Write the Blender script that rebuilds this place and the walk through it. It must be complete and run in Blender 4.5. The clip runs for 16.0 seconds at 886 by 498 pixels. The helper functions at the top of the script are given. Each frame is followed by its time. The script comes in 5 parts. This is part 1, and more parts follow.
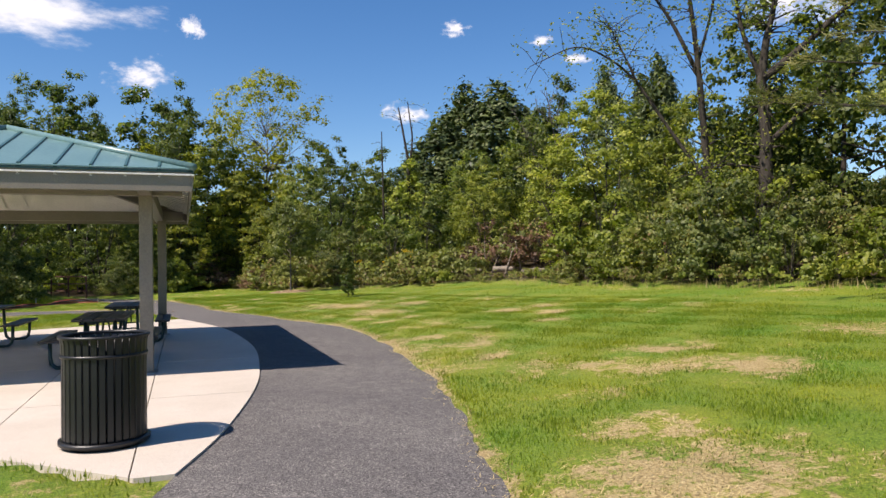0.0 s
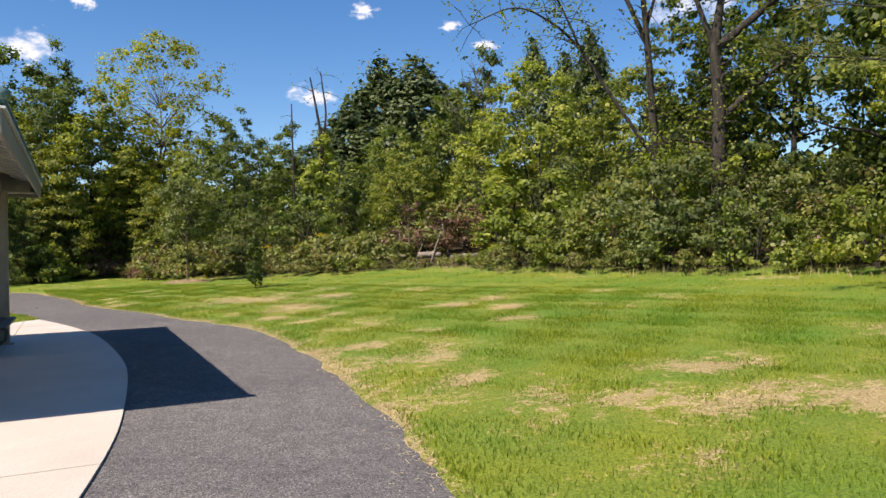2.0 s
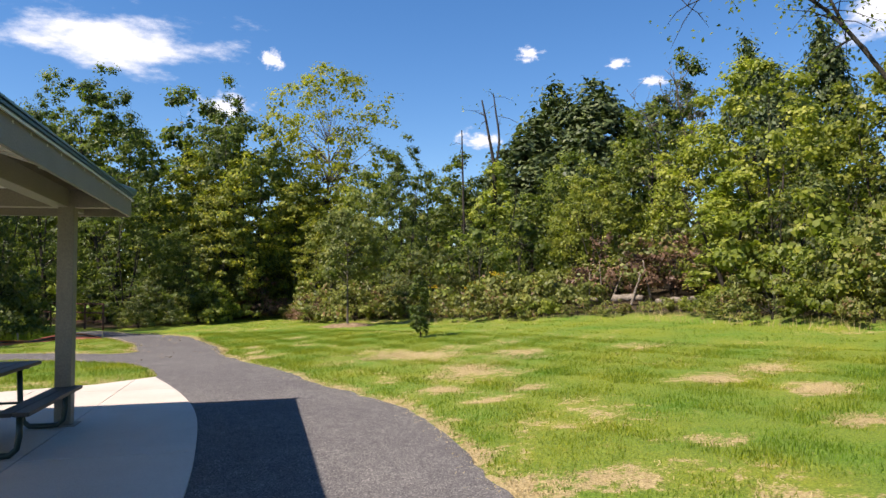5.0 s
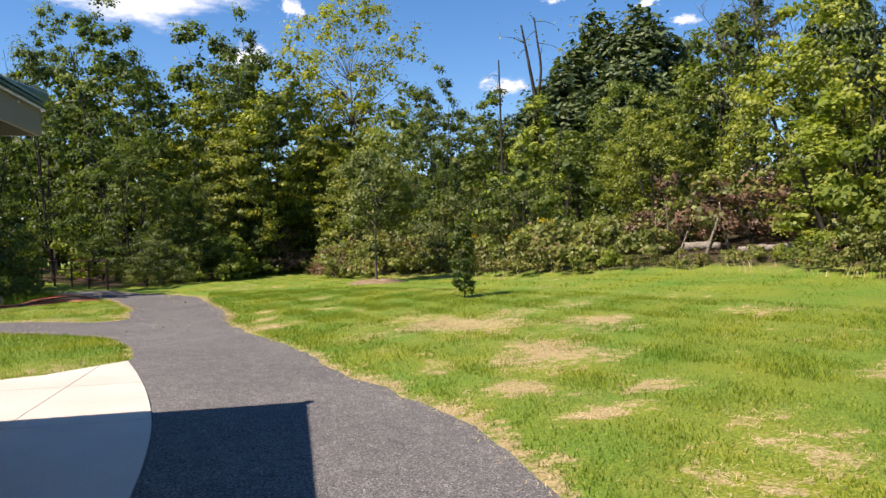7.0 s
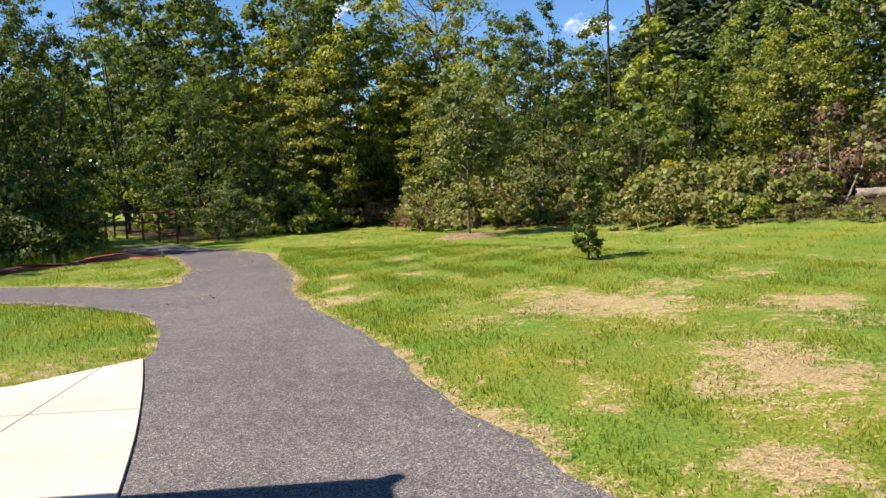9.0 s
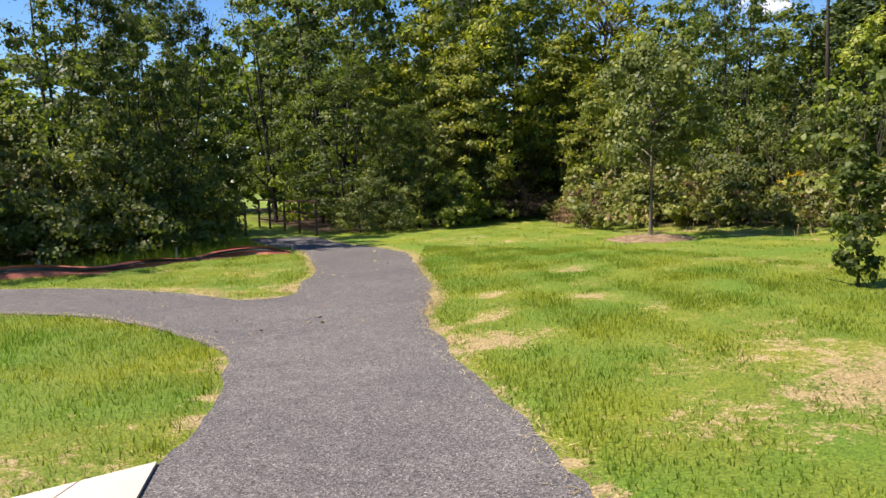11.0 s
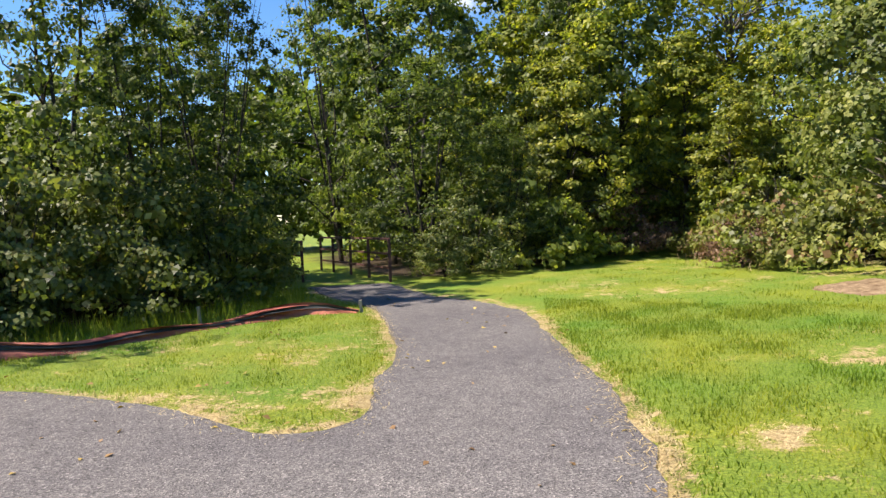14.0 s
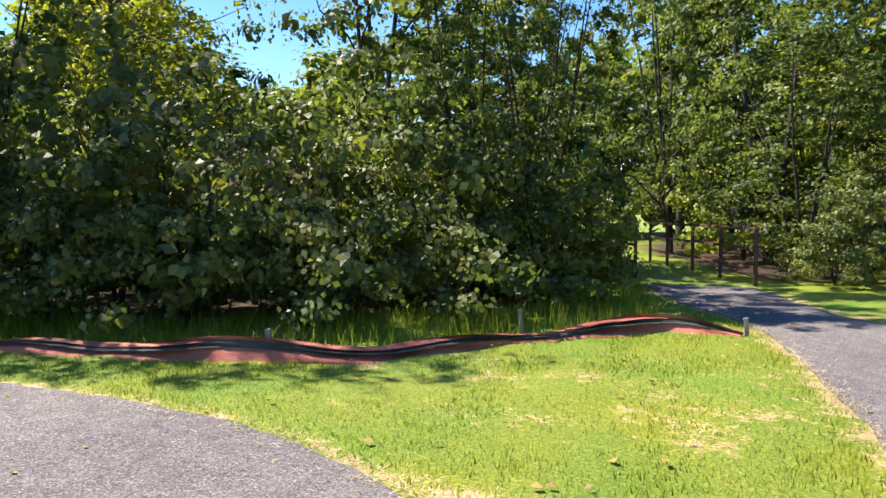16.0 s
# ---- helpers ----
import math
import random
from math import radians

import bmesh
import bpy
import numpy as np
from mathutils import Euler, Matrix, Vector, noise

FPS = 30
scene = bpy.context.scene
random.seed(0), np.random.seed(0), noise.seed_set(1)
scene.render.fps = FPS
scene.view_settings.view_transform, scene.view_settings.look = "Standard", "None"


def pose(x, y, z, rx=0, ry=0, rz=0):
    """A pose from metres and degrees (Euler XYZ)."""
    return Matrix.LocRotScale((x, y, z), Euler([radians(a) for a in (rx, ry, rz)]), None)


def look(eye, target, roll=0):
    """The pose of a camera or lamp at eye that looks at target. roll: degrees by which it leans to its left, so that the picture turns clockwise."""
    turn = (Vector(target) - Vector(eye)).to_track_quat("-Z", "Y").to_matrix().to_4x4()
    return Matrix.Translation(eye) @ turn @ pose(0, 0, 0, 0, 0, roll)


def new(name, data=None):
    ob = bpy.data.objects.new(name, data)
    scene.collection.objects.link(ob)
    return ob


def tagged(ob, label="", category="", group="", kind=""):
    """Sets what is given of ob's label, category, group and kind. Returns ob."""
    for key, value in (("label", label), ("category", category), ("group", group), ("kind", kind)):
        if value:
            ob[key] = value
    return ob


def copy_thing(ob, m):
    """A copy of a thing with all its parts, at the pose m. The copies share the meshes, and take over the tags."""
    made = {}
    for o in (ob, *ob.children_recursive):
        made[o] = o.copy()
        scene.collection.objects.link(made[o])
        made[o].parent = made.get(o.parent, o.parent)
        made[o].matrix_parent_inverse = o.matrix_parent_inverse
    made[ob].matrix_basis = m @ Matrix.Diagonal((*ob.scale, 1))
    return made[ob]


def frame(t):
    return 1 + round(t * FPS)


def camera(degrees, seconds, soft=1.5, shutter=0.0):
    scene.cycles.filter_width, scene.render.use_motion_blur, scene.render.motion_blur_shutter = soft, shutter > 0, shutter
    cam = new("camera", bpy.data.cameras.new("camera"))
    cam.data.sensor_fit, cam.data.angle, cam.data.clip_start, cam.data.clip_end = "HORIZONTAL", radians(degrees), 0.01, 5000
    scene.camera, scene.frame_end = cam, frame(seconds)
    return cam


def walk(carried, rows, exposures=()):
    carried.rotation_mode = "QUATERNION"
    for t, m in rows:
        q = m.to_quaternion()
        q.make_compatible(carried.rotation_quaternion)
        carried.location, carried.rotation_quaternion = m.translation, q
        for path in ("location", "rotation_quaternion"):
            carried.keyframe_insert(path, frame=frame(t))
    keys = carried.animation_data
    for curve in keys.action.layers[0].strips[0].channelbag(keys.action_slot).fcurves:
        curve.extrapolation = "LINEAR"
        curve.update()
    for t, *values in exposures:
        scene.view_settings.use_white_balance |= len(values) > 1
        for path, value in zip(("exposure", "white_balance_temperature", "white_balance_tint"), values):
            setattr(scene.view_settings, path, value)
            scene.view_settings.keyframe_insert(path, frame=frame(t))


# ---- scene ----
cam = camera(63.4, 16.0)
PATH = [
    (0, (0.897, -11.375, 1.523), (1.11, -9.386, 1.561), -0.9),
    (0.5, (0.708, -10.58, 1.533), (1.011, -8.603, 1.554), -1.0),
    (1, (0.739, -9.759, 1.518), (1.198, -7.813, 1.508), -1.3),
    (1.5, (0.651, -8.916, 1.506), (1.087, -6.965, 1.494), -0.7),
    (2, (0.75, -8.107, 1.528), (1.213, -6.161, 1.521), -1.0),
    (2.5, (0.725, -7.27, 1.549), (1.18, -5.323, 1.564), -0.6),
    (3, (0.845, -6.543, 1.638), (1.275, -4.591, 1.704), -1.2),
    (3.5, (0.788, -5.663, 1.66), (1.139, -3.699, 1.794), -1.3),
    (4, (0.832, -4.836, 1.652), (1.097, -2.858, 1.787), -1.7),
    (4.5, (0.768, -4.029, 1.632), (0.955, -2.043, 1.768), -1.0),
    (5, (0.717, -3.155, 1.539), (0.728, -1.158, 1.653), -0.6),
    (5.2, (0.602, -2.808, 1.498), (0.449, -0.817, 1.598), -0.4),
    (7.3, (0.193, 0.764, 1.584), (0.141, 2.763, 1.53), -1.7),
    (7.5, (0.149, 1.091, 1.583), (0.097, 3.089, 1.51), -2.0),
    (8, (-0.015, 1.973, 1.589), (-0.049, 3.97, 1.489), -1.9),
    (8.5, (-0.264, 2.764, 1.562), (-0.336, 4.759, 1.436), -2.0),
    (9, (-0.507, 3.594, 1.563), (-0.8, 5.566, 1.401), -1.8),
    (9.5, (-0.71, 4.451, 1.549), (-1.054, 6.414, 1.382), -2.3),
    (10, (-0.924, 5.266, 1.561), (-1.431, 7.193, 1.38), -1.8),
    (10.2, (-1.027, 5.58, 1.58), (-1.575, 7.494, 1.393), -1.6),
    (12.3, (-2.4, 8.864, 1.567), (-3.264, 10.662, 1.422), -1.7),
    (12.5, (-2.573, 9.176, 1.538), (-3.421, 10.982, 1.397), -2.6),
    (13, (-3.118, 9.861, 1.549), (-3.966, 11.668, 1.416), -2.8),
    (13.5, (-3.583, 10.525, 1.529), (-4.408, 12.342, 1.395), -3.0),
    (14, (-4.235, 11.174, 1.518), (-5.101, 12.975, 1.438), -2.2),
    (14.5, (-4.816, 11.859, 1.473), (-5.801, 13.595, 1.342), -1.6),
    (15, (-5.511, 12.441, 1.479), (-6.675, 14.06, 1.315), -0.7),
    (15.5, (-6.148, 13.006, 1.482), (-7.469, 14.498, 1.323), -0.7),
    (16, (-6.824, 13.468, 1.466), (-8.339, 14.769, 1.358), -0.1),
]
walk(cam, [(t, look(eye, target, roll)) for t, eye, target, roll in PATH],
     [(0, 0.62, 6700, 17), (3.5, 0.8, 6700, 17), (5, 0.84, 6700, 17), (10, 0.95, 6700, 17), (12.5, 1.05, 6700, 17), (14, 1.2, 6700, 17), (15, 1.4, 6650, 18), (16, 1.62, 6600, 19)])

# ---- world, sun, exposure ----
SHADE = Vector((0.67, 0.39, -1.0))            # the way the sunlight travels
world = bpy.data.worlds.new("sky")
scene.world = world
world.use_nodes = True
wn = world.node_tree
sky = wn.nodes.new("ShaderNodeTexSky")
sky.sky_type = "NISHITA"
sky.sun_disc = False
sky.sun_elevation = radians(52)
sky.sun_rotation = math.atan2(-SHADE.x, -SHADE.y)
sky.air_density, sky.dust_density, sky.ozone_density = 1.0, 0.1, 3.5
deep = wn.nodes.new("ShaderNodeHueSaturation")
deep.inputs["Saturation"].default_value = 1.26
deep.inputs["Hue"].default_value = 0.502
wn.links.new(sky.outputs[0], deep.inputs["Color"])
wn.links.new(deep.outputs[0], wn.nodes["Background"].inputs[0])
wn.nodes["Background"].inputs[1].default_value = 0.092
sun = new("sun", bpy.data.lights.new("sun", "SUN"))
sun.data.energy, sun.data.angle, sun.data.color = 5.0, radians(0.53), (1.0, 0.93, 0.82)
sun.matrix_world = look((-20, -14, 30), (Vector((-20, -14, 30)) + SHADE))

# ---- small helpers ----
from mathutils import geometry
rng = np.random.default_rng(7)


def part(name, mesh, material, parent, label=""):
    """Links a bmesh or a mesh as one object under a thing or a part."""
    if isinstance(mesh, bmesh.types.BMesh):
        me = bpy.data.meshes.new(name)
        mesh.to_mesh(me)
        mesh.free()
        mesh = me
    if material and not mesh.materials:
        mesh.materials.append(material)
    ob = new(name, mesh)
    ob.parent = parent
    return tagged(ob, label)


def thing(name, label, category, group="", kind="", m=None):
    ob = new(name)
    ob.empty_display_size = 0.2
    if m is not None:
        ob.matrix_basis = m
    return tagged(ob, label, category, group, kind)


def box(bm, x0, x1, y0, y1, z0, z1, bevel=0.0, m=None):
    made = bmesh.ops.create_cube(bm, size=1.0)["verts"]
    mat4 = Matrix.Translation(((x0 + x1) / 2, (y0 + y1) / 2, (z0 + z1) / 2)) @ Matrix.Diagonal((x1 - x0, y1 - y0, z1 - z0, 1))
    bmesh.ops.transform(bm, matrix=(m or Matrix()) @ mat4, verts=made)
    if bevel:
        edges = list({e for v in made for e in v.link_edges})
        bmesh.ops.bevel(bm, geom=edges, offset=bevel, segments=2, affect="EDGES", profile=0.6)
    return bm


def boxed(x0, x1, y0, y1, z0, z1, bevel=0.0, m=None):
    return box(bmesh.new(), x0, x1, y0, y1, z0, z1, bevel, m)


def mesh_of(name, verts, faces, smooth=False):
    """A mesh from arrays of vertices and of faces that all have the same number of corners."""
    verts, faces = np.asarray(verts, np.float32), np.asarray(faces, np.int32)
    me = bpy.data.meshes.new(name)
    n = faces.shape[1]
    me.vertices.add(len(verts))
    me.vertices.foreach_set("co", verts.ravel())
    me.loops.add(faces.size)
    me.loops.foreach_set("vertex_index", faces.ravel())
    me.polygons.add(len(faces))
    me.polygons.foreach_set("loop_start", np.arange(0, faces.size, n, dtype=np.int32))
    if smooth:
        me.polygons.foreach_set("use_smooth", np.ones(len(faces), bool))
    me.update(calc_edges=True)
    return me


def tube(points, radii, sides=7, verts=None, faces=None):
    """Adds a tapered tube along points to lists of vertices and quads."""
    verts, faces = ([], []) if verts is None else (verts, faces)
    p = np.asarray(points, float)
    ahead = np.gradient(p, axis=0)
    ahead /= np.linalg.norm(ahead, axis=1)[:, None] + 1e-9
    side = np.cross(ahead, (0.31, 0.87, 0.38))
    side /= np.linalg.norm(side, axis=1)[:, None] + 1e-9
    up = np.cross(side, ahead)
    first = len(verts)
    for i in range(len(p)):
        for k in range(sides):
            a = 2 * math.pi * k / sides
            verts.append(tuple(p[i] + radii[i] * (math.cos(a) * side[i] + math.sin(a) * up[i])))
    for i in range(len(p) - 1):
        for k in range(sides):
            a, b = first + i * sides + k, first + i * sides + (k + 1) % sides
            faces.append((a, b, b + sides, a + sides))
    return verts, faces


def tube_mesh(name, points, radii, sides=8):
    radii = [radii] * len(points) if isinstance(radii, (int, float)) else list(radii)
    v, f = tube(points, radii, sides)
    me = mesh_of(name, v, f, True)
    bm = bmesh.new()
    bm.from_mesh(me)
    bmesh.ops.holes_fill(bm, edges=[e for e in bm.edges if e.is_boundary])
    bm.to_mesh(me)
    bm.free()
    return me


# ---- materials ----
def shader(name, rough=0.6, metal=0.0, spec=0.5):
    m = bpy.data.materials.new(name)
    m.use_nodes = True
    b = m.node_tree.nodes["Principled BSDF"]
    b.inputs["Roughness"].default_value, b.inputs["Metallic"].default_value = rough, metal
    b.inputs["Specular IOR Level"].default_value = spec
    return m, m.node_tree, b


def ramp(nt, stops):
    r = nt.nodes.new("ShaderNodeValToRGB")
    while len(r.color_ramp.elements) < len(stops):
        r.color_ramp.elements.new(0.5)
    for e, (at, c) in zip(r.color_ramp.elements, stops):
        e.position, e.color = at, (*c, 1)
    return r


def noise_node(nt, scale, detail=4.0, stretch=None, rough=0.55):
    pos = nt.nodes.new("ShaderNodeTexCoord")
    n = nt.nodes.new("ShaderNodeTexNoise")
    n.inputs["Scale"].default_value, n.inputs["Detail"].default_value, n.inputs["Roughness"].default_value = scale, detail, rough
    if stretch:
        mp = nt.nodes.new("ShaderNodeMapping")
        mp.inputs["Scale"].default_value = stretch
        nt.links.new(pos.outputs["Object"], mp.inputs[0])
        nt.links.new(mp.outputs[0], n.inputs[0])
    else:
        nt.links.new(pos.outputs["Object"], n.inputs[0])
    return n


def mixed(nt, how, fac, a, b):
    x = nt.nodes.new("ShaderNodeMix")
    x.data_type, x.blend_type = "RGBA", how
    for socket, value in ((x.inputs[0], fac), (x.inputs[6], a), (x.inputs[7], b)):
        if isinstance(value, (int, float)):
            socket.default_value = value
        elif isinstance(value, tuple):
            socket.default_value = (*value, 1)
        else:
            nt.links.new(value, socket)
    return x.outputs[2]


def bumped(nt, b, height, strength, distance=0.01):
    bu = nt.nodes.new("ShaderNodeBump")
    bu.inputs["Strength"].default_value, bu.inputs["Distance"].default_value = strength, distance
    nt.links.new(height, bu.inputs["Height"])
    nt.links.new(bu.outputs[0], b.inputs["Normal"])


def surface(name, dark, light, rough=0.6, metal=0.0, scale=6.0, fine=80.0, bump=0.2, stretch=None, spec=0.5, distance=0.005):
    """Two scales of colour variation and a fine relief."""
    m, nt, b = shader(name, rough, metal, spec)
    big, small = noise_node(nt, scale, 4, stretch), noise_node(nt, fine, 3, stretch)
    r = ramp(nt, [(0.3, dark), (0.7, light)])
    nt.links.new(big.outputs[0], r.inputs[0])
    g = ramp(nt, [(0.3, (0.8, 0.8, 0.8)), (0.7, (1.12, 1.12, 1.12))])
    nt.links.new(small.outputs[0], g.inputs[0])
    nt.links.new(mixed(nt, "MULTIPLY", 1.0, r.outputs[0], g.outputs[0]), b.inputs["Base Color"])
    if bump:
        bumped(nt, b, small.outputs[0], bump, distance)
    return m


def leaf_material(name, dark, mid, light, through_light=0.36, clump=0.7, turned=None, share=0.0):
    """Leaves that differ one by one and clump by clump, and let some sunlight through."""
    m, nt, b = shader(name, 0.5, 0.0, 0.3)
    geo = nt.nodes.new("ShaderNodeNewGeometry")
    r = ramp(nt, [(0.05, dark), (0.5, mid), (0.95, light)])
    n = noise_node(nt, clump, 3)
    add = nt.nodes.new("ShaderNodeMath")
    add.operation = "MULTIPLY_ADD"
    add.inputs[1].default_value = 0.55
    nt.links.new(geo.outputs["Random Per Island"], add.inputs[0])
    sub = nt.nodes.new("ShaderNodeMapRange")
    sub.inputs[1].default_value, sub.inputs[2].default_value, sub.inputs[3].default_value, sub.inputs[4].default_value = 0.3, 0.7, -0.15, 0.62
    nt.links.new(n.outputs[0], sub.inputs[0])
    nt.links.new(sub.outputs[0], add.inputs[2])
    nt.links.new(add.outputs[0], r.inputs[0])
    info = nt.nodes.new("ShaderNodeObjectInfo")
    hue = nt.nodes.new("ShaderNodeHueSaturation")
    vary = nt.nodes.new("ShaderNodeMapRange")
    vary.inputs[3].default_value, vary.inputs[4].default_value = 0.8, 1.15
    nt.links.new(info.outputs["Random"], vary.inputs[0])
    nt.links.new(vary.outputs[0], hue.inputs["Value"])
    colour = r.outputs[0]
    if turned:
        # patches and single leaves that have turned
        spot = noise_node(nt, 1.1, 4, None, 0.65)
        sway = nt.nodes.new("ShaderNodeMath")
        sway.operation = "MULTIPLY_ADD"
        sway.inputs[1].default_value = 0.4
        nt.links.new(geo.outputs["Random Per Island"], sway.inputs[0])
        nt.links.new(spot.outputs[0], sway.inputs[2])
        pick = nt.nodes.new("ShaderNodeMapRange")
        pick.inputs[1].default_value, pick.inputs[2].default_value = 0.92 - share * 0.6, 1.0 - share * 0.6
        nt.links.new(sway.outputs[0], pick.inputs[0])
        colour = mixed(nt, "MIX", pick.outputs[0], colour, turned)
    nt.links.new(colour, hue.inputs["Color"])
    nt.links.new(hue.outputs[0], b.inputs["Base Color"])
    tr = nt.nodes.new("ShaderNodeBsdfTranslucent")
    nt.links.new(mixed(nt, "MULTIPLY", 1.0, hue.outputs[0], (1.35, 1.5, 0.6)), tr.inputs[0])
    mx = nt.nodes.new("ShaderNodeMixShader")
    mx.inputs[0].default_value = through_light
    nt.links.new(b.outputs[0], mx.inputs[1])
    nt.links.new(tr.outputs[0], mx.inputs[2])
    nt.links.new(mx.outputs[0], nt.nodes["Material Output"].inputs[0])
    return m


def turf_material(name, blades):
    """Green turf with straw where the 'dry' mask says so."""
    m, nt, b = shader(name, 0.7, 0.0, 0.2)
    a = nt.nodes.new("ShaderNodeAttribute")
    a.attribute_name = "dry"
    geo = nt.nodes.new("ShaderNodeNewGeometry")
    big, small = noise_node(nt, 0.7, 5), noise_node(nt, 14.0 if blades else 45.0, 6, None, 0.7)
    if blades:
        green = ramp(nt, [(0.0, (0.12, 0.178, 0.016)), (0.5, (0.195, 0.275, 0.022)), (1.0, (0.31, 0.37, 0.036))])
        straw = ramp(nt, [(0.0, (0.3, 0.235, 0.1)), (1.0, (0.52, 0.43, 0.22))])
        nt.links.new(geo.outputs["Random Per Island"], green.inputs[0])
        nt.links.new(geo.outputs["Random Per Island"], straw.inputs[0])
    else:
        green = ramp(nt, [(0.3, (0.045, 0.075, 0.01)), (0.5, (0.15, 0.208, 0.022)), (0.7, (0.275, 0.325, 0.045))])
        straw = ramp(nt, [(0.32, (0.18, 0.125, 0.055)), (0.5, (0.4, 0.305, 0.145)), (0.68, (0.62, 0.5, 0.27))])
        nt.links.new(small.outputs[0], green.inputs[0])
        nt.links.new(small.outputs[0], straw.inputs[0])
    tone = ramp(nt, [(0.3, (0.7, 0.95, 0.85)), (0.5, (1.0, 1.0, 1.0)), (0.72, (1.28, 1.1, 0.8))])
    nt.links.new(big.outputs[0], tone.inputs[0])
    g2 = mixed(nt, "MULTIPLY", 1.0, green.outputs[0], tone.outputs[0])
    patch = noise_node(nt, 5.0, 10, None, 0.82)
    soft = nt.nodes.new("ShaderNodeMath")
    soft.operation = "MULTIPLY_ADD"
    soft.inputs[1].default_value = 0.5 if blades else 3.0
    nt.links.new((geo.outputs["Random Per Island"] if blades else patch.outputs[0]), soft.inputs[0])
    nt.links.new(a.outputs["Fac"], soft.inputs[2])
    lift = 0.25 if blades else 1.5
    for lo, hi, colour in ((0.28, 0.62, None), (0.5, 0.72, straw.outputs[0])):
        mask = nt.nodes.new("ShaderNodeMapRange")
        mask.interpolation_type = "SMOOTHSTEP"
        mask.inputs[1].default_value, mask.inputs[2].default_value = lo + lift, hi + lift
        nt.links.new(soft.outputs[0], mask.inputs[0])
        g2 = mixed(nt, "MIX", mask.outputs[0], g2, colour or mixed(nt, "MULTIPLY", 1.0, g2, (1.25, 1.08, 1.0)))
    col = g2
    w = nt.nodes.new("ShaderNodeAttribute")
    w.attribute_name = "litter"
    litter = ramp(nt, [(0.3, (0.025, 0.018, 0.011)), (0.55, (0.06, 0.042, 0.024)), (0.75, (0.12, 0.09, 0.05))])
    nt.links.new(small.outputs[0], litter.inputs[0])
    nt.links.new(mixed(nt, "MIX", w.outputs["Fac"], col, litter.outputs[0]), b.inputs["Base Color"])
    if blades:
        tr = nt.nodes.new("ShaderNodeBsdfTranslucent")
        nt.links.new(col, tr.inputs[0])
        mx = nt.nodes.new("ShaderNodeMixShader")
        mx.inputs[0].default_value = 0.52
        nt.links.new(b.outputs[0], mx.inputs[1])
        nt.links.new(tr.outputs[0], mx.inputs[2])
        nt.links.new(mx.outputs[0], nt.nodes["Material Output"].inputs[0])
    else:
        bumped(nt, b, small.outputs[0], 0.8, 0.03)
    return m


def asphalt_material():
    m, nt, b = shader("asphalt", 0.92, 0.0, 0.08)
    big, mid, small = noise_node(nt, 0.5, 4), noise_node(nt, 5, 4), noise_node(nt, 130, 2, None, 0.7)
    vor = nt.nodes.new("ShaderNodeTexVoronoi")
    vor.inputs["Scale"].default_value = 100
    nt.links.new(small.inputs[0].links[0].from_socket, vor.inputs[0])
    stone = ramp(nt, [(0.0, (0.035, 0.034, 0.036)), (0.45, (0.1, 0.097, 0.099)), (0.8, (0.175, 0.17, 0.168)), (1.0, (0.34, 0.325, 0.31))])
    nt.links.new(vor.outputs["Color"], stone.inputs[0])
    tone = ramp(nt, [(0.3, (0.85, 0.84, 0.86)), (0.7, (1.15, 1.14, 1.12))])
    nt.links.new(big.outputs[0], tone.inputs[0])
    tone2 = ramp(nt, [(0.3, (0.93, 0.91, 0.87)), (0.75, (1.26, 1.22, 1.15))])
    nt.links.new(mid.outputs[0], tone2.inputs[0])
    c = mixed(nt, "MULTIPLY", 1.0, stone.outputs[0], tone.outputs[0])
    nt.links.new(mixed(nt, "MULTIPLY", 1.0, c, tone2.outputs[0]), b.inputs["Base Color"])
    bumped(nt, b, vor.outputs["Distance"], 0.7, 0.006)
    return m


M_TURF, M_BLADE, M_ASPHALT = turf_material("turf", False), turf_material("grass blade", True), asphalt_material()
M_CONCRETE = surface("broom-finished concrete", (0.47, 0.41, 0.34), (0.55, 0.49, 0.42), 0.8, 0, 0.9, 120, 0.25, None, 0.3, 0.002)
M_TAUPE = surface("taupe painted steel", (0.20, 0.175, 0.14), (0.235, 0.205, 0.165), 0.5, 0, 2.0, 60, 0.05)
M_TEAL = surface("teal coated metal", (0.11, 0.2, 0.2), (0.135, 0.235, 0.23), 0.35, 0.0, 1.5, 30, 0.03)
# drip edge colour; on the roof seams this dark teal stands in for shade
M_TEAL_DARK = surface("dark teal metal trim and seam shade", (0.03, 0.085, 0.085), (0.045, 0.11, 0.11), 0.4, 0, 2, 40, 0.03)
M_WHITE = surface("white ribbed ceiling metal", (0.68, 0.66, 0.6), (0.78, 0.76, 0.7), 0.5, 0, 2.0, 40, 0.03)
M_BLACK = surface("black powder-coated steel", (0.006, 0.006, 0.0065), (0.012, 0.012, 0.013), 0.42, 0.0, 4, 120, 0.1)
M_LINER = surface("black plastic liner", (0.008, 0.008, 0.008), (0.014, 0.014, 0.014), 0.6, 0, 4, 60, 0.05)
M_GREENSTEEL = surface("dark green coated steel", (0.012, 0.03, 0.026), (0.02, 0.042, 0.036), 0.4, 0, 4, 90, 0.05)
M_PLANK = surface("dark brown plastic plank", (0.03, 0.024, 0.022), (0.05, 0.04, 0.036), 0.5, 0, 3, 60, 0.15, (1, 8, 8))
M_BARK = surface("grey-brown bark", (0.028, 0.024, 0.02), (0.08, 0.069, 0.057), 0.9, 0, 3, 25, 0.9, (3, 3, 0.6), 0.1, 0.03)
